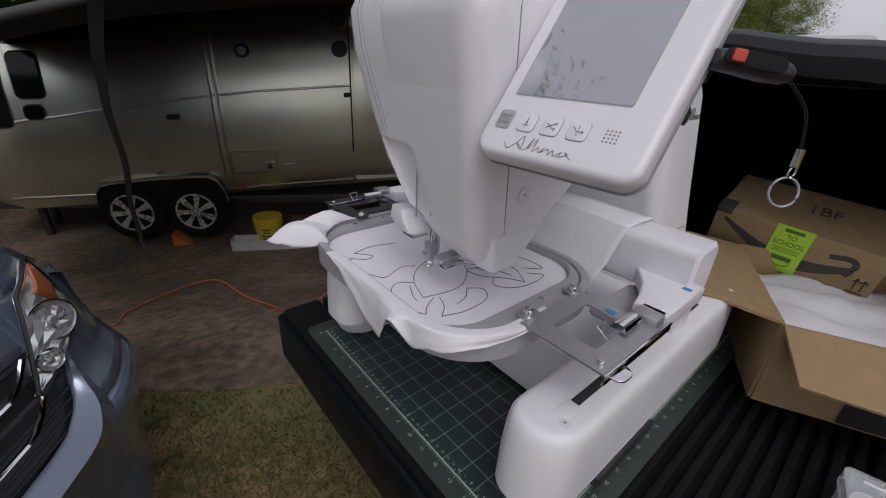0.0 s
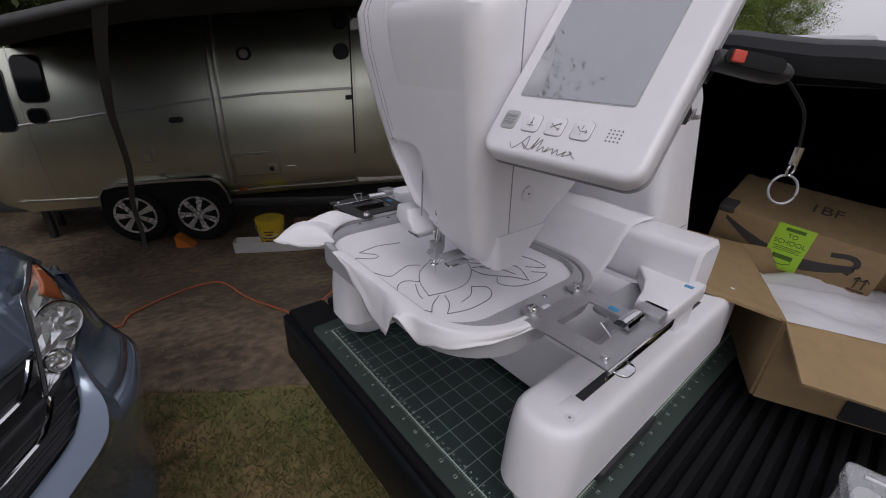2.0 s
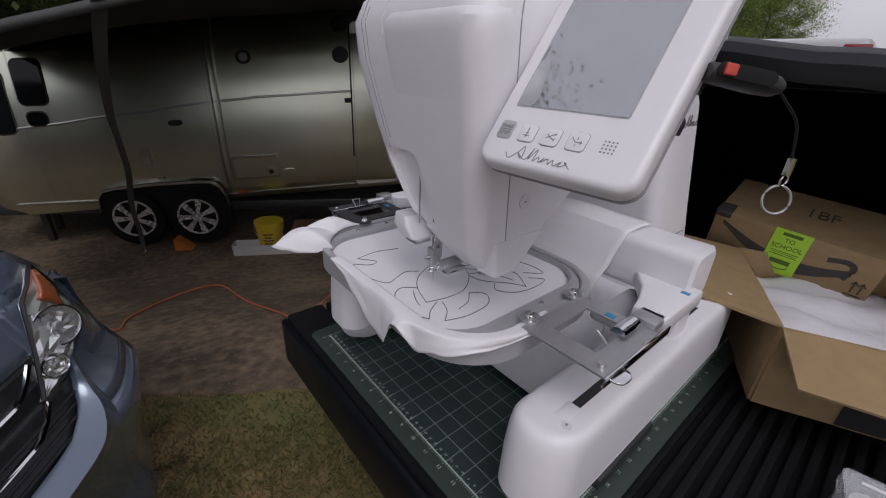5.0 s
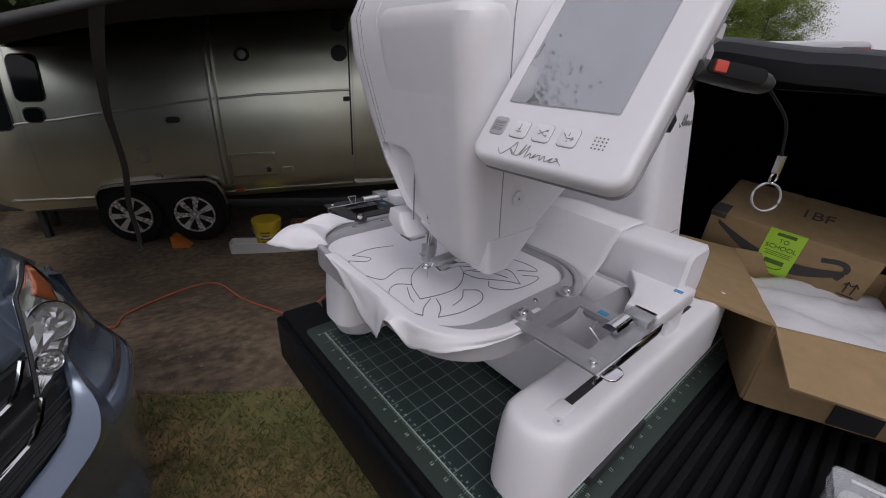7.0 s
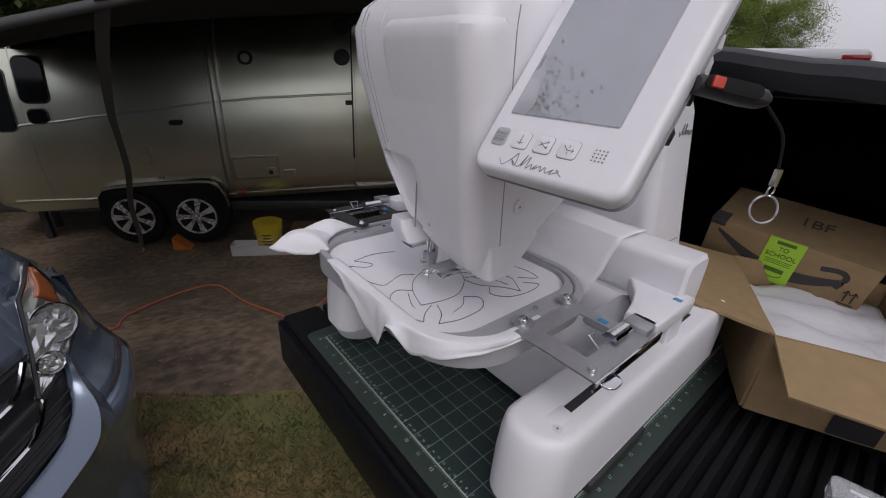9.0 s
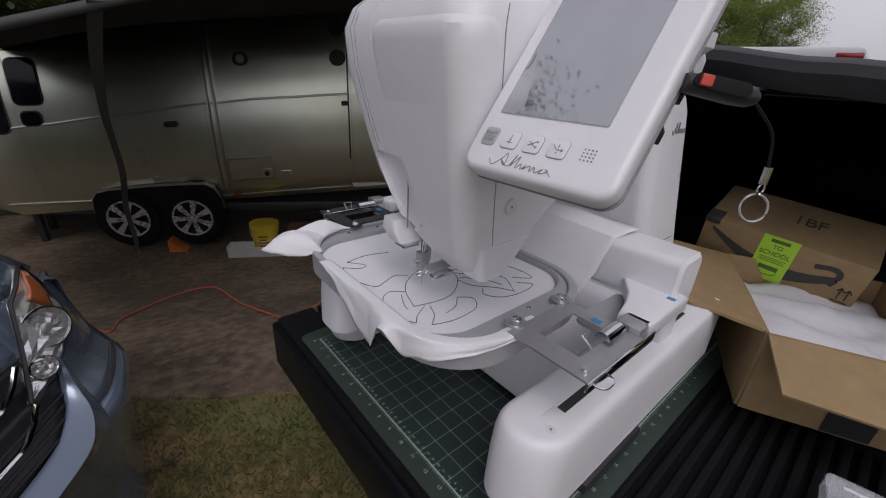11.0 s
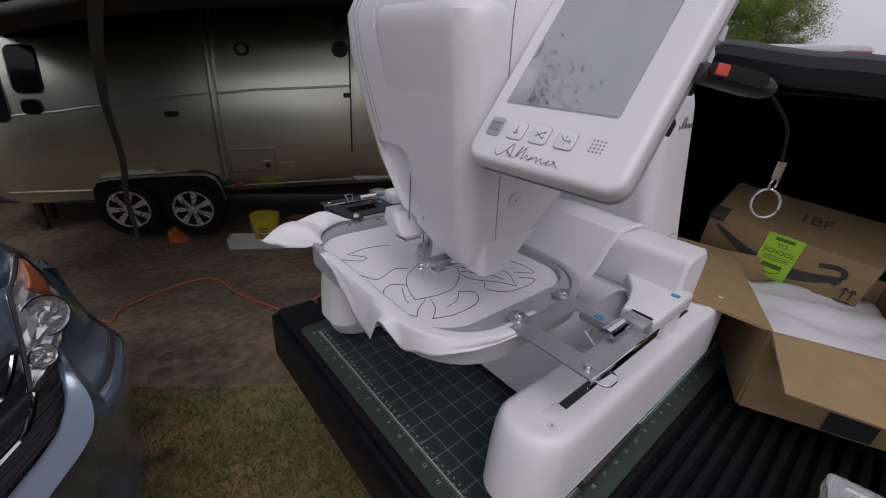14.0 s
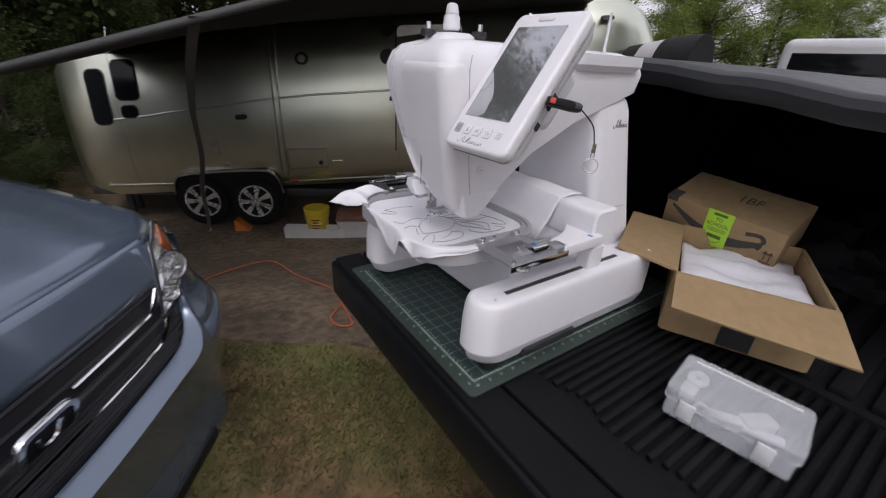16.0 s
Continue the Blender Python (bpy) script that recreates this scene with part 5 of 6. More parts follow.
def bracket(side, dark):
    """Steel plate, clips and white grip on one side of the hoop; side is -1 near, 1 far."""
    steel = DARK_PLASTIC if dark else STEEL
    y0, y1 = (-0.250, -0.162) if side < 0 else (0.172, 0.260)
    lo, hi = (y0 + 0.022, y1 - 0.020) if side < 0 else (y0 + 0.020, y1 - 0.022)
    o, i = [(-0.048, y0), (0.054, y0), (0.054, y1), (-0.048, y1)], [(-0.024, lo), (0.036, lo), (0.036, hi), (-0.024, hi)]
    b = loft([[(x, y, z) for x, y in q] for q, z in ((o, 0.001), (o, 0.003), (i, 0.003), (i, 0.001), (o, 0.001))], cap=False)
    pl = part("bracket_plate", b, steel, holder, "flat steel bracket with a square window")
    ys = y1 + 0.004 if side < 0 else y0 - 0.004
    for x in (-0.030, 0.047):
        part("tab", cyl(0.011, 0.011, 0.002, pose(x, ys, 0.0042), 20), steel, pl)
        part("screw_head", cyl(0.006, 0.005, 0.005, pose(x, ys, 0.0075), 16, bevel=0.001), CHROME, pl)
        part("screw_slot", box(x - 0.004, x + 0.004, ys - 0.0006, ys + 0.0006, 0.0098, 0.0103), SEAM, pl)
    ye = y0 + 0.010 if side < 0 else y1 - 0.010
    part("rivet", cyl(0.0042, 0.0036, 0.003, pose(-0.036, ye, 0.0045), 14, bevel=0.0006), CHROME, pl)
    part("edge_lip", box(-0.05, 0.075, ye - 0.012, ye - 0.0095, -0.006, 0.004, 0.0006), CHROME, pl)
    part("finger_tab", prism(rounded(-0.040, -0.016, min(ye, ye + side * 0.022), max(ye, ye + side * 0.022), 0.009), -0.004, -0.002, 0.0006), CHROME, pl)
    yc = (lo + hi) / 2 + (-0.022 if side < 0 else 0.022)
    part("spring_clip", loft([[(x, yc + math.cos(a) * 0.008, 0.006 + math.sin(a) * 0.007) for a in [math.pi * k / 10 for k in range(11)]] for x in (0.014, 0.045)]), CHROME, pl)
    part("wire_catch", tube([(0.006, yc + 0.010, 0.003), (0.006, yc + 0.010, 0.014), (-0.008, yc + 0.010, 0.014), (-0.008, yc - 0.002, 0.006)], 0.0009, 6), STEEL, pl)
    part("latch", box(0.052, 0.078, ye - 0.006, ye + 0.020, 0.0, 0.010, 0.002), STEEL, pl)
    part("sticker", box(0.039, 0.046, (lo + hi) / 2 - 0.005, (lo + hi) / 2 + 0.005, 0.0031, 0.0036), BLUE_STICKER, pl)
    # white grip, waisted towards the hoop
    ya, yb = (y0 + 0.002, y0 + 0.078) if side < 0 else (y1 - 0.078, y1 - 0.002)
    cut = yb if side < 0 else ya
    s = 1 if side < 0 else -1
    out = [(0.070, ya if side < 0 else yb), (0.168, ya if side < 0 else yb), (0.172, cut), (0.160, cut + s * 0.002), (0.146, cut - s * 0.010), (0.122, cut - s * 0.026), (0.095, cut - s * 0.036), (0.070, cut - s * 0.042)]
    if side > 0:
        out = out[::-1]
    g = part("grip", prism(out, -0.010, 0.010, 0.003), WHITE, holder)
    part("under_plate", prism(rounded(0.05, 0.150, min(ya, yb) + 0.012, max(ya, yb) - 0.004, 0.01), -0.016, -0.0125, 0.001), GREY_PLASTIC, g)
    part("grip_slot", prism(rounded(0.154, 0.162, min(ya, yb) + 0.012, max(ya, yb) - 0.004, 0.0035), 0.0095, 0.0106), SEAM, g)
    part("sticker", box(0.141, 0.148, min(ya, yb) + 0.006, min(ya, yb) + 0.015, 0.0100, 0.0104), BLUE_STICKER, g)


bracket(-1, False)
bracket(1, True)

# ---- cardboard boxes on the bed ----


def panel_card(name, a, b, c, d, parent, label="", mat_=CARD, thick=0.004):
    """A sheet of card over four corners."""
    a, b, c, d = (Vector(q) for q in (a, b, c, d))
    n = (b - a).cross(d - a).normalized() * thick
    bm = bmesh.new()
    n_u, n_v = 8, 5
    def at(u, v, k):
        p = a.lerp(b, u).lerp(d.lerp(c, u), v)
        return p + n * k + n.normalized() * 0.0012 * noise.noise((p * 18).to_tuple())
    loft_rows = []
    for k in (0, 1):
        vs = [[bm.verts.new(at(i / n_u, j / n_v, k)) for i in range(n_u + 1)] for j in range(n_v + 1)]
        for j in range(n_v):
            for i in range(n_u):
                bm.faces.new((vs[j][i], vs[j][i + 1], vs[j + 1][i + 1], vs[j + 1][i]))
        loft_rows.append(vs)
    lo, hi = loft_rows
    rim = lambda g: [g[0][i] for i in range(n_u + 1)] + [g[j][n_u] for j in range(1, n_v + 1)] + [g[n_v][i] for i in range(n_u - 1, -1, -1)] + [g[j][0] for j in range(n_v - 1, 0, -1)]
    r0, r1 = rim(lo), rim(hi)
    for i in range(len(r0)):
        bm.faces.new((r0[i], r0[(i + 1) % len(r0)], r1[(i + 1) % len(r0)], r1[i]))
    return part(name, bm, mat_, parent, label)


# open carton: its own frame, length along local x
CART = pose(0.428, -0.072, BED, 0, 0, -65)
carton = base("open_carton", 0, 0, 0, label="open brown cardboard carton with flaps out", category="cardboard box")
carton.matrix_world = CART
CL, CW, CH = 0.236, 0.30, 0.130
panel_card("side", (0, 0, 0), (CL, 0, 0), (CL, 0, CH), (0, 0, CH), carton)
panel_card("side", (CL, CW, 0), (0, CW, 0), (0, CW, CH), (CL, CW, CH), carton)
panel_card("side", (0, CW, 0), (0, 0, 0), (0, 0, CH), (0, CW, CH), carton)
panel_card("side", (CL, 0, 0), (CL, CW, 0), (CL, CW, CH), (CL, 0, CH), carton)
panel_card("bottom", (0, 0, 0.001), (CL, 0, 0.001), (CL, CW, 0.001), (0, CW, 0.001), carton)
panel_card("flap", (-0.002, -0.002, CH), (CL + 0.004, -0.002, CH), (CL + 0.022, -0.104, CH - 0.040), (0.002, -0.092, CH - 0.031), carton, "front flap hanging out")
panel_card("flap", (-0.002, CW, CH), (-0.002, 0.004, CH), (-0.116, 0.006, CH + 0.020), (-0.120, CW - 0.02, CH + 0.016), carton, "side flap folded out")
panel_card("flap", (CL + 0.002, 0.004, CH), (CL + 0.002, CW, CH), (CL + 0.030, CW, CH - 0.10), (CL + 0.030, 0.01, CH - 0.10), carton)
panel_card("flap", (CL, CW + 0.002, CH), (0, CW + 0.002, CH), (0.0, CW + 0.13, CH - 0.038), (CL, CW + 0.13, CH - 0.038), carton, "back flap bent down under the smaller box")
part("tape", box(0.096, 0.150, -0.0065, -0.0045, 0.003, 0.085, 0.0008), DARK_PLASTIC, carton, "glossy black tape patch")
paper = base("packing_paper", 0, 0, 0, label="crumpled white packing paper in the open carton", category="paper")
paper.matrix_world = CART
bm = bmesh.new()
N = 22
def paper_z(u, v):
    """Sharp-creased sheet, heaped towards the back."""
    a, b = noise.noise((u * 3.0, v * 2.4, 1)), noise.noise((u * 7 + v * 3, v * 5, 4))
    return CH - 0.022 - 0.030 * v + 0.026 * abs(a) + 0.010 * abs(b)


grid = [[bm.verts.new((0.008 + (CL - 0.016) * i / N, 0.008 + (CW - 0.016) * j / N, paper_z(i / N, j / N))) for i in range(N + 1)] for j in range(N + 1)]
for j in range(N):
    for i in range(N):
        bm.faces.new((grid[j][i], grid[j][i + 1], grid[j + 1][i + 1], grid[j + 1][i]))
sh = part("crumpled_sheet", bm, PAPER, paper, smooth=True)
sh.modifiers.new("thickness", "SOLIDIFY").thickness = 0.001

# smaller closed box leaning on the far side of the carton
SMALL = pose(0.722, 0.124, 0.957, 14, 5, -86) @ Matrix.Diagonal((0.87, 1.2, 0.95, 1))
small = base("mailing_box", 0, 0, 0, label="small brown mailing box with black print and lime label", category="cardboard box")
small.matrix_world = SMALL
SL, SD, SH = 0.300, 0.140, 0.102
part("carton_body", box(0, SL, 0, SD, 0, SH, 0.003, 2), CARD, small)
part("tape", box(-0.001, 0.03, -0.001, 0.03, SH - 0.012, SH + 0.0008, 0.0004), CARD_DARK, small)
arc = [(0.02 + 0.235 * k / 20, 0.078 - 0.055 * math.sin(math.pi * min(1.0, k / 20 * 0.80 + 0.02)) + 0.006) for k in range(21)]
bm = bmesh.new()
for (xa, za), (xb, zb) in zip(arc, arc[1:]):
    wa, wb = (0.004 + 0.010 * math.sin(math.pi * (x - 0.02) / 0.26) for x in (xa, xb))
    v = [bm.verts.new(p) for p in ((xa, -0.0006, za - wa), (xb, -0.0006, zb - wb), (xb, -0.0006, zb + wb), (xa, -0.0006, za + wa))]
    bm.faces.new(v)
part("printed_curve", bm, CARD_DARK, small, smooth=False)
bm = tube(smooth_path([(0.215, -0.001, 0.070), (0.245, -0.001, 0.076), (0.258, -0.001, 0.066), (0.250, -0.001, 0.040)], 4), 0.006, 6)
bmesh.ops.scale(bm, vec=(1, 0.1, 1), verts=bm.verts)
part("printed_hook", bm, CARD_DARK, small)
for x in (0.272, 0.284):
    bm = tube([(x, -0.0006, 0.020), (x, -0.0006, 0.044)], 0.0012, 5)
    tube([(x - 0.005, -0.0006, 0.038), (x, -0.0006, 0.045), (x + 0.005, -0.0006, 0.038)], 0.0012, 5, bm)
    part("printed_arrow", bm, CARD_DARK, small)
part("printed_bar", box(0.264, 0.291, -0.0008, 0.0, 0.013, 0.0155), CARD_DARK, small)
lettering("marker_text", "1BF", 0.040, pose(0.175, 0.075, SH + 0.0006), CARD_DARK, small)
tag = part("label", box(0.115, 0.180, -0.0012, 0.0, 0.003, 0.104), LIME, small, "bright lime paper label")
part("label_fold", box(0.115, 0.180, -0.0012, 0.010, 0.1005, 0.1014), LIME, small)
up = Matrix(((1, 0, 0, 0.1475), (0, 0, -1, -0.0014), (0, 1, 0, 0.0), (0, 0, 0, 1)))
lettering("label_text", "TO", 0.013, Matrix.Translation((0, 0, 0.081)) @ up, LIME_PRINT, small)
lettering("label_text", "SCHOOL", 0.014, Matrix.Translation((0, 0, 0.066)) @ up, LIME_PRINT, small)
for z, w, h in ((0.095, 0.034, 0.007), (0.055, 0.050, 0.0012), (0.051, 0.044, 0.0012), (0.047, 0.048, 0.0012), (0.032, 0.036, 0.010)):
    part("label_bar", box(0.1475 - w / 2, 0.1475 + w / 2, -0.0015, -0.0011, z - h / 2, z + h / 2), LIME_PRINT, small)
part("label_curve", tube([(0.1475 + 0.018 * math.cos(a), -0.0014, 0.024 + 0.009 * math.sin(a)) for a in [math.pi + math.pi * k / 10 for k in range(11)]], 0.0009, 5), LIME_PRINT, small)

# dark crumpled bag in the shade beyond the boxes
bag = base("dark_bag", 1.15, -0.20, BED, label="dark crumpled plastic bag in the truck bed", category="bag")
rings = []
for j in range(16):
    t = j / 15
    ring = []
    for k in range(44):
        a = 2 * math.pi * k / 44
        fall = math.sqrt(max(0.0, 1 - t ** 2.2))
        q = Vector((math.cos(a) * 2.2, math.sin(a) * 2.2, t * 2.5))
        r = (0.03 + 0.14 * fall) * (1 + 0.35 * noise.noise(q) + 0.30 * abs(noise.noise(q * 2.7)) - 0.12 * abs(noise.noise(q * 5.5)))
        ring.append((r * math.cos(a), 1.15 * r * math.sin(a), 0.12 * t * (1 + 0.35 * noise.noise(q * 1.5))))
    rings.append(ring)
part("bag_skin", loft(rings), LINER, bag)
part("tied_neck", loft([[(0.03 * w * math.cos(a) * (1 + 0.3 * math.sin(5 * a)) + 0.05, 0.03 * w * math.sin(a) * (1 + 0.3 * math.cos(4 * a)), 0.10 + h) for a in [2 * math.pi * k / 20 for k in range(20)]] for w, h in ((0.9, 0.0), (0.5, 0.02), (1.1, 0.05), (1.3, 0.06))]), TRUCK_RAIL, bag)

# clear parts case
CASE = pose(0.210, -0.192, BED, 0, 0, -80) @ Matrix.Diagonal((0.76, 1.04, 0.92, 1))
case = base("clear_parts_case", 0, 0, 0, label="clear plastic parts case with snap latches, partly filled", category="plastic case")
case.matrix_world = CASE


def hollow(x0, x1, y0, y1, z0, z1, r, t, floor_low=True):
    o, i = rounded(x0, x1, y0, y1, r, 5), rounded(x0 + t, x1 - t, y0 + t, y1 - t, max(0.001, r - t), 5)
    if floor_low:
        return loft([[(x, y, z0) for x, y in o], [(x, y, z1) for x, y in o], [(x, y, z1) for x, y in i], [(x, y, z0 + t) for x, y in i]])
    return loft([[(x, y, z1) for x, y in o], [(x, y, z0) for x, y in o], [(x, y, z0) for x, y in i], [(x, y, z1 - t) for x, y in i]])


part("tray", hollow(0.004, 0.216, 0.004, 0.106, 0.0, 0.034, 0.010, 0.0018), CLEAR, case)
part("lid", hollow(0.0, 0.220, 0.0, 0.110, 0.0345, 0.052, 0.012, 0.0018, False), CLEAR, case)
part("lid_rim", frame_ring(rounded(-0.11, 0.11, -0.055, 0.055, 0.012, 4), rounded(-0.107, 0.107, -0.052, 0.052, 0.010, 4), 0.033, 0.036), CLEAR, case).matrix_local = pose(0.11, 0.055, 0)
for x in (0.045, 0.170):
    part("snap_latch", box(x - 0.014, x + 0.014, -0.0045, -0.0005, 0.012, 0.044, 0.0015), CLEAR_IN, case)
part("lid_ridge", tube([(0.02, 0.095, 0.0525), (0.20, 0.095, 0.0525)], 0.0018, 6), CLEAR_IN, case)
for k, (x, y, w, d, h) in enumerate(((0.03, 0.06, 0.03, 0.03, 0.022), (0.10, 0.04, 0.06, 0.02, 0.018), (0.15, 0.07, 0.05, 0.03, 0.02))):
    sp = base("stored_part", 0, 0, 0, label="small pale plastic part kept in the case", category="small part", group="parts in the case")
    sp.matrix_world = CASE @ pose(x, y, 0.002, 0, 0, 25 * k)
    part("piece", prism(rounded(-w / 2, w / 2, -d / 2, d / 2, 0.006), 0, h, 0.002), CLEAR_IN, sp)
for k, (x, y) in enumerate(((0.035, 0.085), (0.062, 0.045))):
    bob = base("bobbin", 0, 0, 0, label="round white bobbin lying in the case", category="bobbin", group="parts in the case")
    bob.matrix_world = CASE @ pose(x, y, 0.024 if k == 0 else 0.002)
    part("disc", cyl(0.020 - 0.006 * k, 0.020 - 0.006 * k, 0.006, pose(0, 0, 0.004), 28, bevel=0.001), CLEAR_IN, bob)
    part("hub", cyl(0.005, 0.005, 0.003, pose(0, 0, 0.0085), 16), DULL_WHITE, bob)
roll = base("cord_roll", 0, 0, 0, label="pale tube lying in the case", category="tube", group="parts in the case")
roll.matrix_world = CASE @ pose(0.14, 0.05, 0.009, 0, 90, 12)
part("tube_body", cyl(0.007, 0.007, 0.11, None, 16, bevel=0.001), PAPER, roll)

# ---- car parked nose towards the tailgate ----
CAR = pose(-0.713, 0.604, -0.328, 0, 0, -34) @ Matrix.Scale(1.2, 4)
car = base("parked_car", 0, 0, 0, label="blue-grey crossover car, nose in, with dusty bonnet", category="car")
car.matrix_world = CAR
HALF = 0.66


def nose(y, z):
    """How far forward the front skin lies, across and up the car."""
    u = abs(y) / HALF
    bow = -0.035 * u ** 2 - 0.50 * max(0.0, u - 0.70) ** 1.5
    if z < 0.42:
        f = 0.055
    elif z < 0.64:
        f = 0.055 + 0.045 * (z - 0.42) / 0.22
    elif z < 0.72:
        f = 0.10 - 0.065 * (z - 0.64) / 0.08
    else:
        f = 0.035 - 0.085 * (z - 0.72) / 0.24
    return f + bow


def skin(name, y0, y1, z0, z1, mat_, proud=0.0, parent=None, label="", ny=26, nz=10, shape=None):
    """A piece of the front, following the nose."""
    bm = bmesh.new()
    rows = []
    for j in range(nz + 1):
        row = []
        for i in range(ny + 1):
            y, z = y0 + (y1 - y0) * i / ny, z0 + (z1 - z0) * j / nz
            if shape:
                y, z = shape(i / ny, j / nz)
            row.append(bm.verts.new((nose(y, z) + proud, y, z)))
        rows.append(row)
    for j in range(nz):
        for i in range(ny):
            bm.faces.new((rows[j][i], rows[j][i + 1], rows[j + 1][i + 1], rows[j + 1][i]))
    ob = part(name, bm, mat_, parent or car, label)
    mod = ob.modifiers.new("thickness", "SOLIDIFY")
    mod.thickness, mod.offset = 0.008, -1 if proud >= 0 else 1
    return ob


skin("front_bumper", -HALF, HALF, 0.20, 0.668, CAR_PAINT, 0.0, nz=24, ny=40)
skin("grille", -0.43, 0.43, 0.662, 0.835, CAR_BLACK, -0.012)
for side in (-1, 1):
    skin("bumper_corner", 0, 1, 0, 1, CAR_PAINT, 0.0, ny=10, nz=12, shape=lambda u, v: (side * (0.425 - 0.03 * v + (HALF - 0.425 + 0.03 * v) * u), 0.668 + (0.250 - 0.045 * u) * v))
# dark lower grille and the painted blade that frames it
INNER_LINE = ((0.0, 0.671), (0.219, 0.675), (0.304, 0.678), (0.358, 0.689), (0.410, 0.718), (0.452, 0.784))
CREASE_LINE = ((0.0, 0.650), (0.227, 0.654), (0.318, 0.656), (0.366, 0.668), (0.413, 0.704), (0.456, 0.776))


def inner_y(z):
    for (ya, za), (yb, zb) in zip(INNER_LINE[1:], INNER_LINE[2:]):
        if z <= zb:
            return ya + (yb - ya) * max(0.0, (z - za) / (zb - za))
    return INNER_LINE[-1][0]


skin("lower_grille", 0, 1, 0, 1, CAR_BLACK, 0.003, ny=30, nz=8, shape=lambda u, v: ((2 * u - 1) * inner_y(0.676 + 0.074 * v), 0.671 + 0.076 * v + 0.004 * abs(2 * u - 1)))
inner_path, crease_path = (smooth_path([(-y, z, 0) for y, z in line_[:0:-1]] + [(y, z, 0) for y, z in line_], 5) for line_ in (INNER_LINE, CREASE_LINE))
rows = []
for (yi, zi, _), (yc, zc, _) in zip(inner_path, crease_path):
    fade = 1 - smoothstep(0.70, 0.79, zi)
    proud = 0.020 * fade
    lower = (yc + (yc - yi) * 0.6 + 0.020 * (1 if yc > 0 else -1) * smoothstep(0.3, 0.43, abs(yc)), zc - 0.050 * fade)
    rows.append([(nose(yi, zi) + 0.004, yi, zi), (nose(yi, zi) + 0.014, yi, zi), (nose(yc, zc) + 0.012 + proud, yc, zc), (nose(yc, zc) + 0.010 + proud, yc, zc - 0.004), (nose(*lower) + 0.002, *lower), (nose(*lower) - 0.01, *lower)])
part("bumper_blade", loft(rows, cap=False, closed=False), CAR_PAINT, car, "painted bumper blade with a crisp crease")
for k in range(4):
    z = 0.684 + 0.013 * k
    part("grille_bar", tube([(nose(y, z) + 0.005, y, z) for y in [inner_y(z) * (-1 + i / 12) for i in range(25)]], 0.0035, 5), CAR_BLACK, car)
# lower intake
skin("lower_intake", -0.40, 0.40, 0.21, 0.31, CAR_BLACK, 0.006)
bm = bmesh.new()
for k in range(5):
    z = 0.680 + 0.032 * k
    tube([(nose(y, z) - 0.006, y, z) for y in [-0.44 + 0.04 * i for i in range(23)]], 0.006, 5, bm)
part("grille_slats", bm, CAR_BLACK, car)
for z, w, s in ((0.778, 0.372, 0.018), (0.712, 0.350, 0.02)):
    for side in (-1, 1):
        y0 = 0.085 if z > 0.75 else 0.0
        pts = [(nose(side * y, z) + 0.006, side * y, z - 0.02 * (0.45 - y) + (0.05 * ((y - w + 0.06) / 0.06) ** 2 if y > w - 0.06 else 0)) for y in [y0 + (w - y0) * i / 16 for i in range(17)]]
        part("grille_trim", tube(pts, 0.0052, 6), CHROME, car, "bright chrome grille trim")
badge = part("badge", frame_ring(rounded(-0.060, 0.060, -0.048, 0.048, 0.022, 6), rounded(-0.048, 0.048, -0.037, 0.037, 0.016, 6), 0.0, 0.012), CHROME, car, "plain chrome badge frame")
badge.matrix_local = Matrix(((0, 0.25, 0.97, 0.036), (1, 0, 0, 0.0), (0, 0.97, -0.25, 0.745), (0, 0, 0, 1)))
part("badge_plate", prism(rounded(-0.05, 0.05, -0.039, 0.039, 0.016, 6), -0.004, 0.004), CAR_BLACK, badge)
bm = tube(smooth_path([(-0.024, 0.022, 0.006), (-0.016, -0.006, 0.006), (0.0, -0.014, 0.006), (0.016, -0.006, 0.006), (0.024, 0.022, 0.006)], 4), 0.005, 6)
part("badge_bar", bm, CHROME, badge)


def hood_z(x, y):
    u = abs(y) / HALF
    return 0.925 + 0.30 * (1 - math.exp(x * 1.25)) - 0.055 * u ** 2 - 0.09 * max(0, u - 0.75) ** 1.3 + 0.010 * math.exp(-((u - 0.55) / 0.1) ** 2)


bm = bmesh.new()
rows = []
for j in range(19):
    row = []
    for i in range(33):
        y = -HALF * 0.97 + 2 * HALF * 0.97 * i / 32
        x = nose(y, 0.92) - 0.004 - 1.05 * j / 18
        z = hood_z(x, y) - (0.02 if j == 0 else 0)
        row.append(bm.verts.new((x, y, z)))
    rows.append(row)
for j in range(18):
    for i in range(32):
        bm.faces.new((rows[j][i], rows[j][i + 1], rows[j + 1][i + 1], rows[j + 1][i]))
hood = part("bonnet", bm, CAR_PAINT, car)
hood.modifiers.new("thickness", "SOLIDIFY").thickness = 0.01
skin("bonnet_edge", -0.47, 0.47, 0.818, 0.930, CAR_PAINT, 0.0, nz=6)


def along(pts, v):
    """Where a broken line of (v, y, z) stands at v."""
    for (va, ya, za), (vb, yb, zb) in zip(pts, pts[1:]):
        if v <= vb:
            k = max(0.0, (v - va) / (vb - va))
            return ya + (yb - ya) * k, za + (zb - za) * k
    return pts[-1][1:]


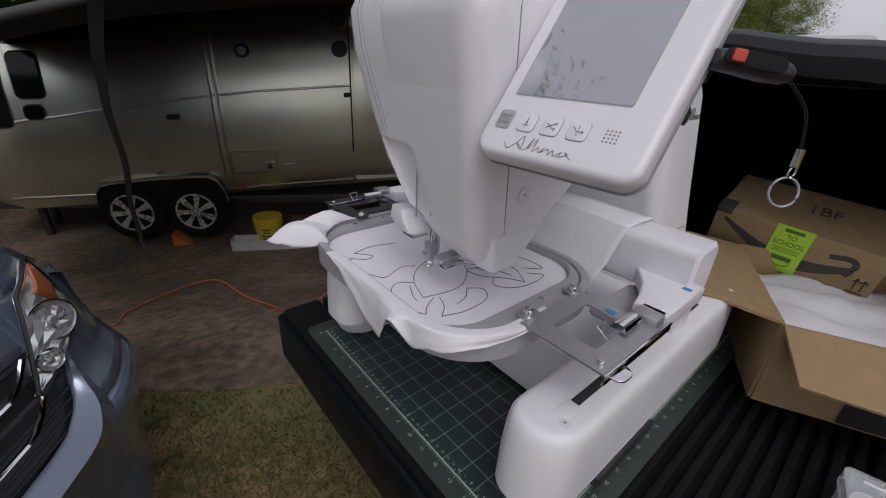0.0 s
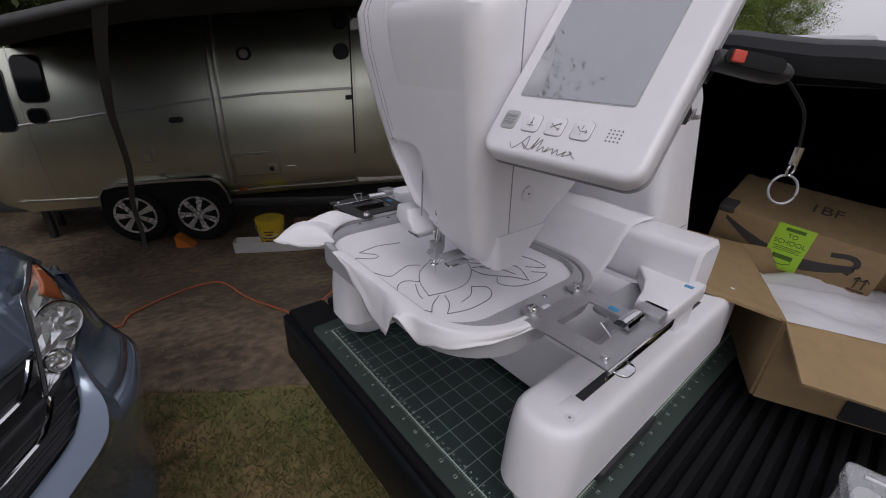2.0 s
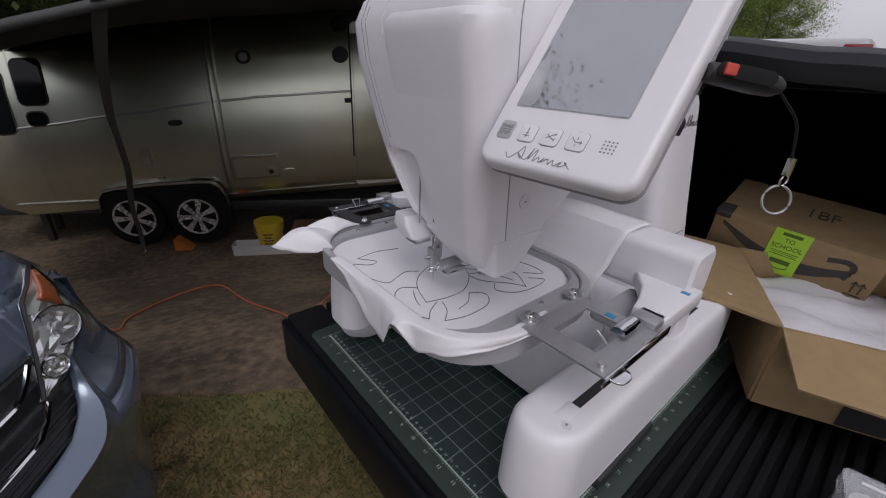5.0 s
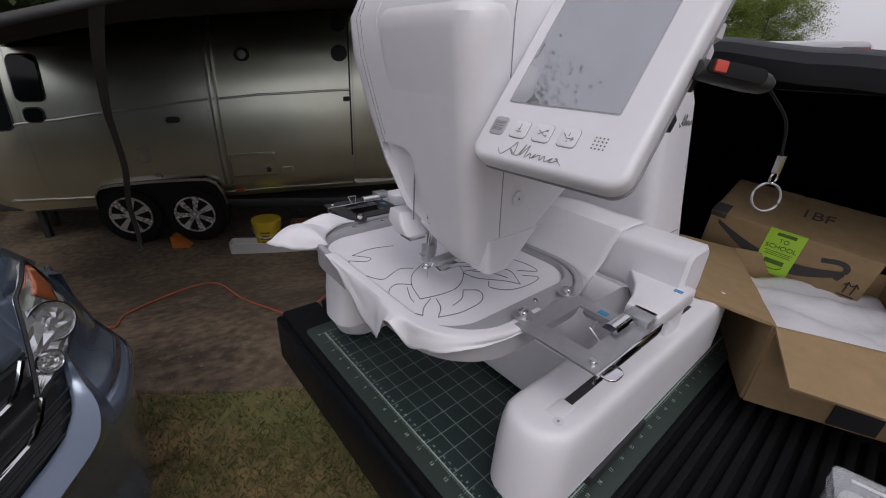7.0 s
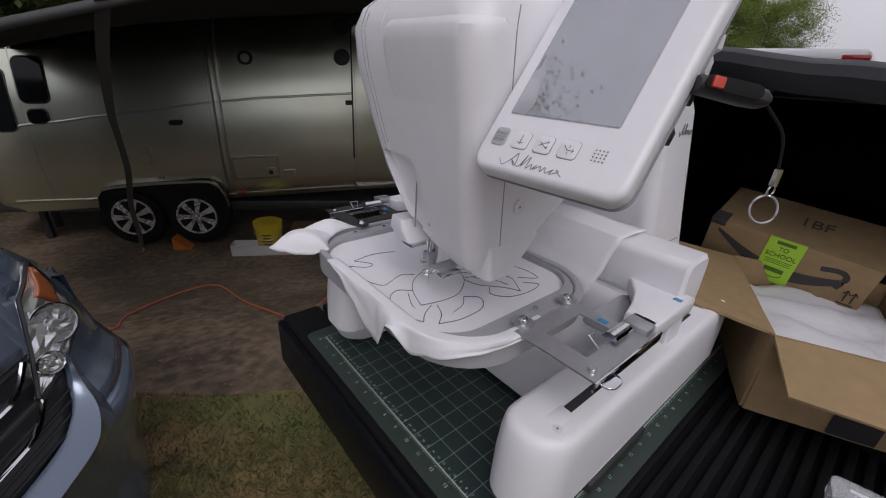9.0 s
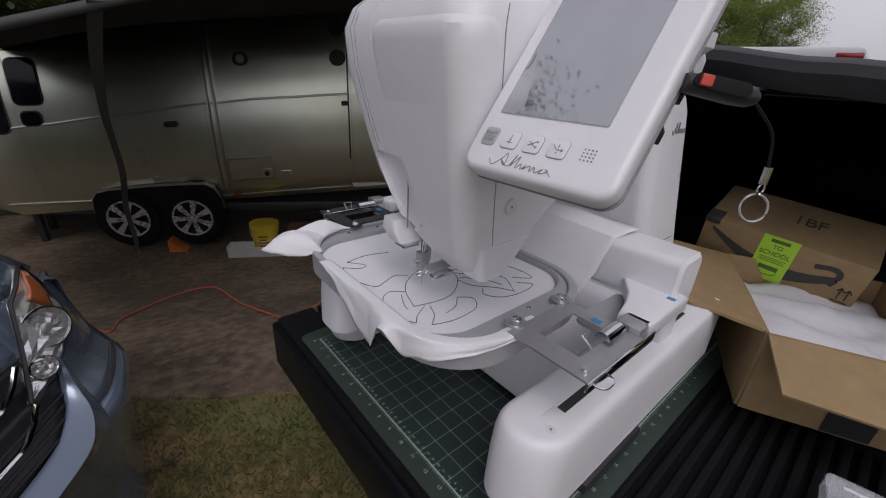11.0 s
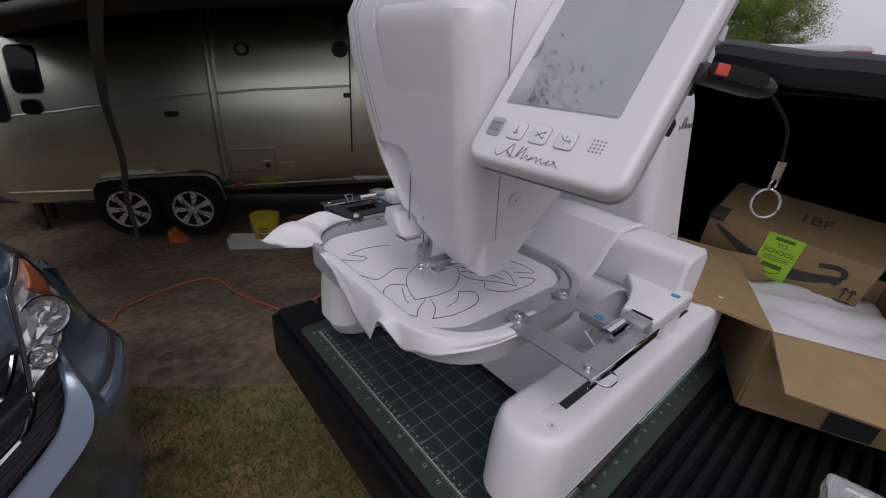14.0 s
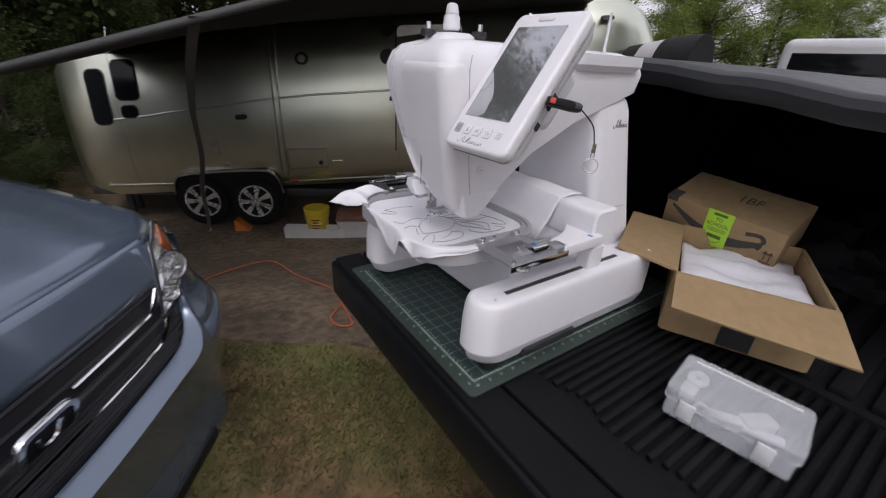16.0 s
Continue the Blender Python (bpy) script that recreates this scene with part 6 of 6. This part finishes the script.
# wings, sides, cabin
for side in (-1, 1):
    sec = []
    for x in (-0.10, -0.30, -0.55, -0.9, -1.4, -2.4, -3.6, -4.05):
        w = HALF * (1.0 if x > -0.2 else 1.03)
        top = hood_z(x, HALF * 0.95) if x > -1.0 else 1.0
        sec.append([(x, side * (w - 0.10), top - 0.005), (x, side * (w - 0.02), top - 0.04), (x, side * w, top - 0.16), (x, side * (w + 0.005), 0.62), (x, side * w, 0.40), (x, side * (w - 0.04), 0.28), (x, side * (w - 0.12), 0.27)])
    part("wing", loft(sec, cap=False, closed=False), CAR_PAINT, car)
    # headlight: housing, amber corner, reflector bowl, clear lens
    def lens(u, v):
        yi, zi = along(((0.0, 0.360, 0.752), (0.4, 0.410, 0.822), (0.75, 0.458, 0.902), (1.0, 0.540, 0.936)), v)
        yo, zo = along(((0.0, 0.366, 0.748), (0.35, 0.452, 0.770), (0.65, 0.572, 0.806), (0.85, 0.584, 0.868), (1.0, 0.552, 0.936)), v)
        return side * (yi + (yo - yi) * u), zi + (zo - zi) * u
    lamp = skin("headlight", 0, 1, 0, 1, LAMP_GLASS, 0.006, shape=lens, label="clear headlight with amber corner", ny=6, nz=12)
    facet = random.Random(8)
    for v in lamp.data.vertices:
        v.co.x += facet.uniform(-0.004, 0.003)
    lamp.data.polygons.foreach_set("use_smooth", [False] * len(lamp.data.polygons))
    skin("amber_corner", 0, 1, 0, 1, AMBER, 0.010, lamp, shape=lambda u, v: lens(0.30 + 0.46 * u + 0.1 * v, 0.72 + 0.26 * v + 0.06 * (1 - u) * (1 - v)), ny=10, nz=5)
    for u, v, r in ((0.40, 0.58, 0.040), (0.45, 0.30, 0.022)):
        c = lens(u, v)
        m = Matrix.Translation((nose(*c) + 0.012, *c)) @ pose(0, 0, 0, 0, 76) @ Matrix.Rotation(radians(20 * side), 4, "X")
        bm = bmesh.new()
        net = [[bm.verts.new((q * r * math.cos(2 * math.pi * k / 14), q * r * math.sin(2 * math.pi * k / 14), 0.003 * q + facet.uniform(-0.002, 0.002))) for k in range(14)] for q in (0.2, 0.46, 0.72, 0.98)]
        for lo, hi in zip(net, net[1:]):
            for k in range(14):
                bm.faces.new((lo[k], hi[k], hi[(k + 1) % 14], lo[(k + 1) % 14]))
        bmesh.ops.transform(bm, matrix=m, verts=bm.verts)
        part("reflector_bowl", bm, LAMP_GLASS, lamp, smooth=False)
        part("bezel", loft([[(q * r * math.cos(a), q * r * math.sin(a), z) for a in [2 * math.pi * k / 24 for k in range(24)]] for q, z in ((1.06, 0.002), (1.05, 0.0055), (0.99, 0.0055), (0.98, 0.002))], m=m, cap=False), CHROME, lamp)
        part("bulb_cap", cyl(0.24 * r, 0.18 * r, 0.006, m @ pose(0, 0, 0.006), 16), STEEL, lamp)
    pts = []
    for k in range(33):
        u, v = ((k / 8, 0) if k < 8 else (1, (k - 8) / 8) if k < 16 else (1 - (k - 16) / 8, 1) if k < 24 else (0, 1 - (k - 24) / 8))
        y, z = lens(min(1, max(0, u)), min(1, max(0, v)))
        pts.append((nose(y, z) + 0.006, y, z))
    part("lamp_gasket", tube(pts, 0.004, 5), CAR_BLACK, lamp)
    # wheel
    wheel = part("wheel", cyl(0.34, 0.34, 0.20, pose(-0.72, side * (HALF - 0.06), 0.53, 90), 36, bevel=0.03), TYRE, car)
    part("rim", cyl(0.22, 0.20, 0.02, pose(-0.72, side * (HALF + 0.045), 0.53, 90), 28), ALLOY, wheel)
part("windscreen", loft([[(-1.02, y, 1.06) for y in (-0.56, -0.2, 0.2, 0.56)], [(-1.30, y * 0.93, 1.32) for y in (-0.56, -0.2, 0.2, 0.56)], [(-1.62, y * 0.84, 1.56) for y in (-0.56, -0.2, 0.2, 0.56)]], cap=False, closed=False), WINDSCREEN, car)
part("cabin", loft([[(x, y, z) for x, y in rounded(-3.9, x1, -w, w, 0.10)] for x1, w, z in ((-1.10, 0.58, 1.0), (-1.35, 0.56, 1.25), (-1.62, 0.50, 1.55), (-1.8, 0.46, 1.60))]), CAR_PAINT, car)
part("underbody", box(-4.0, -0.12, -HALF + 0.08, HALF - 0.08, 0.22, 0.60, 0.05), RUBBER, car)
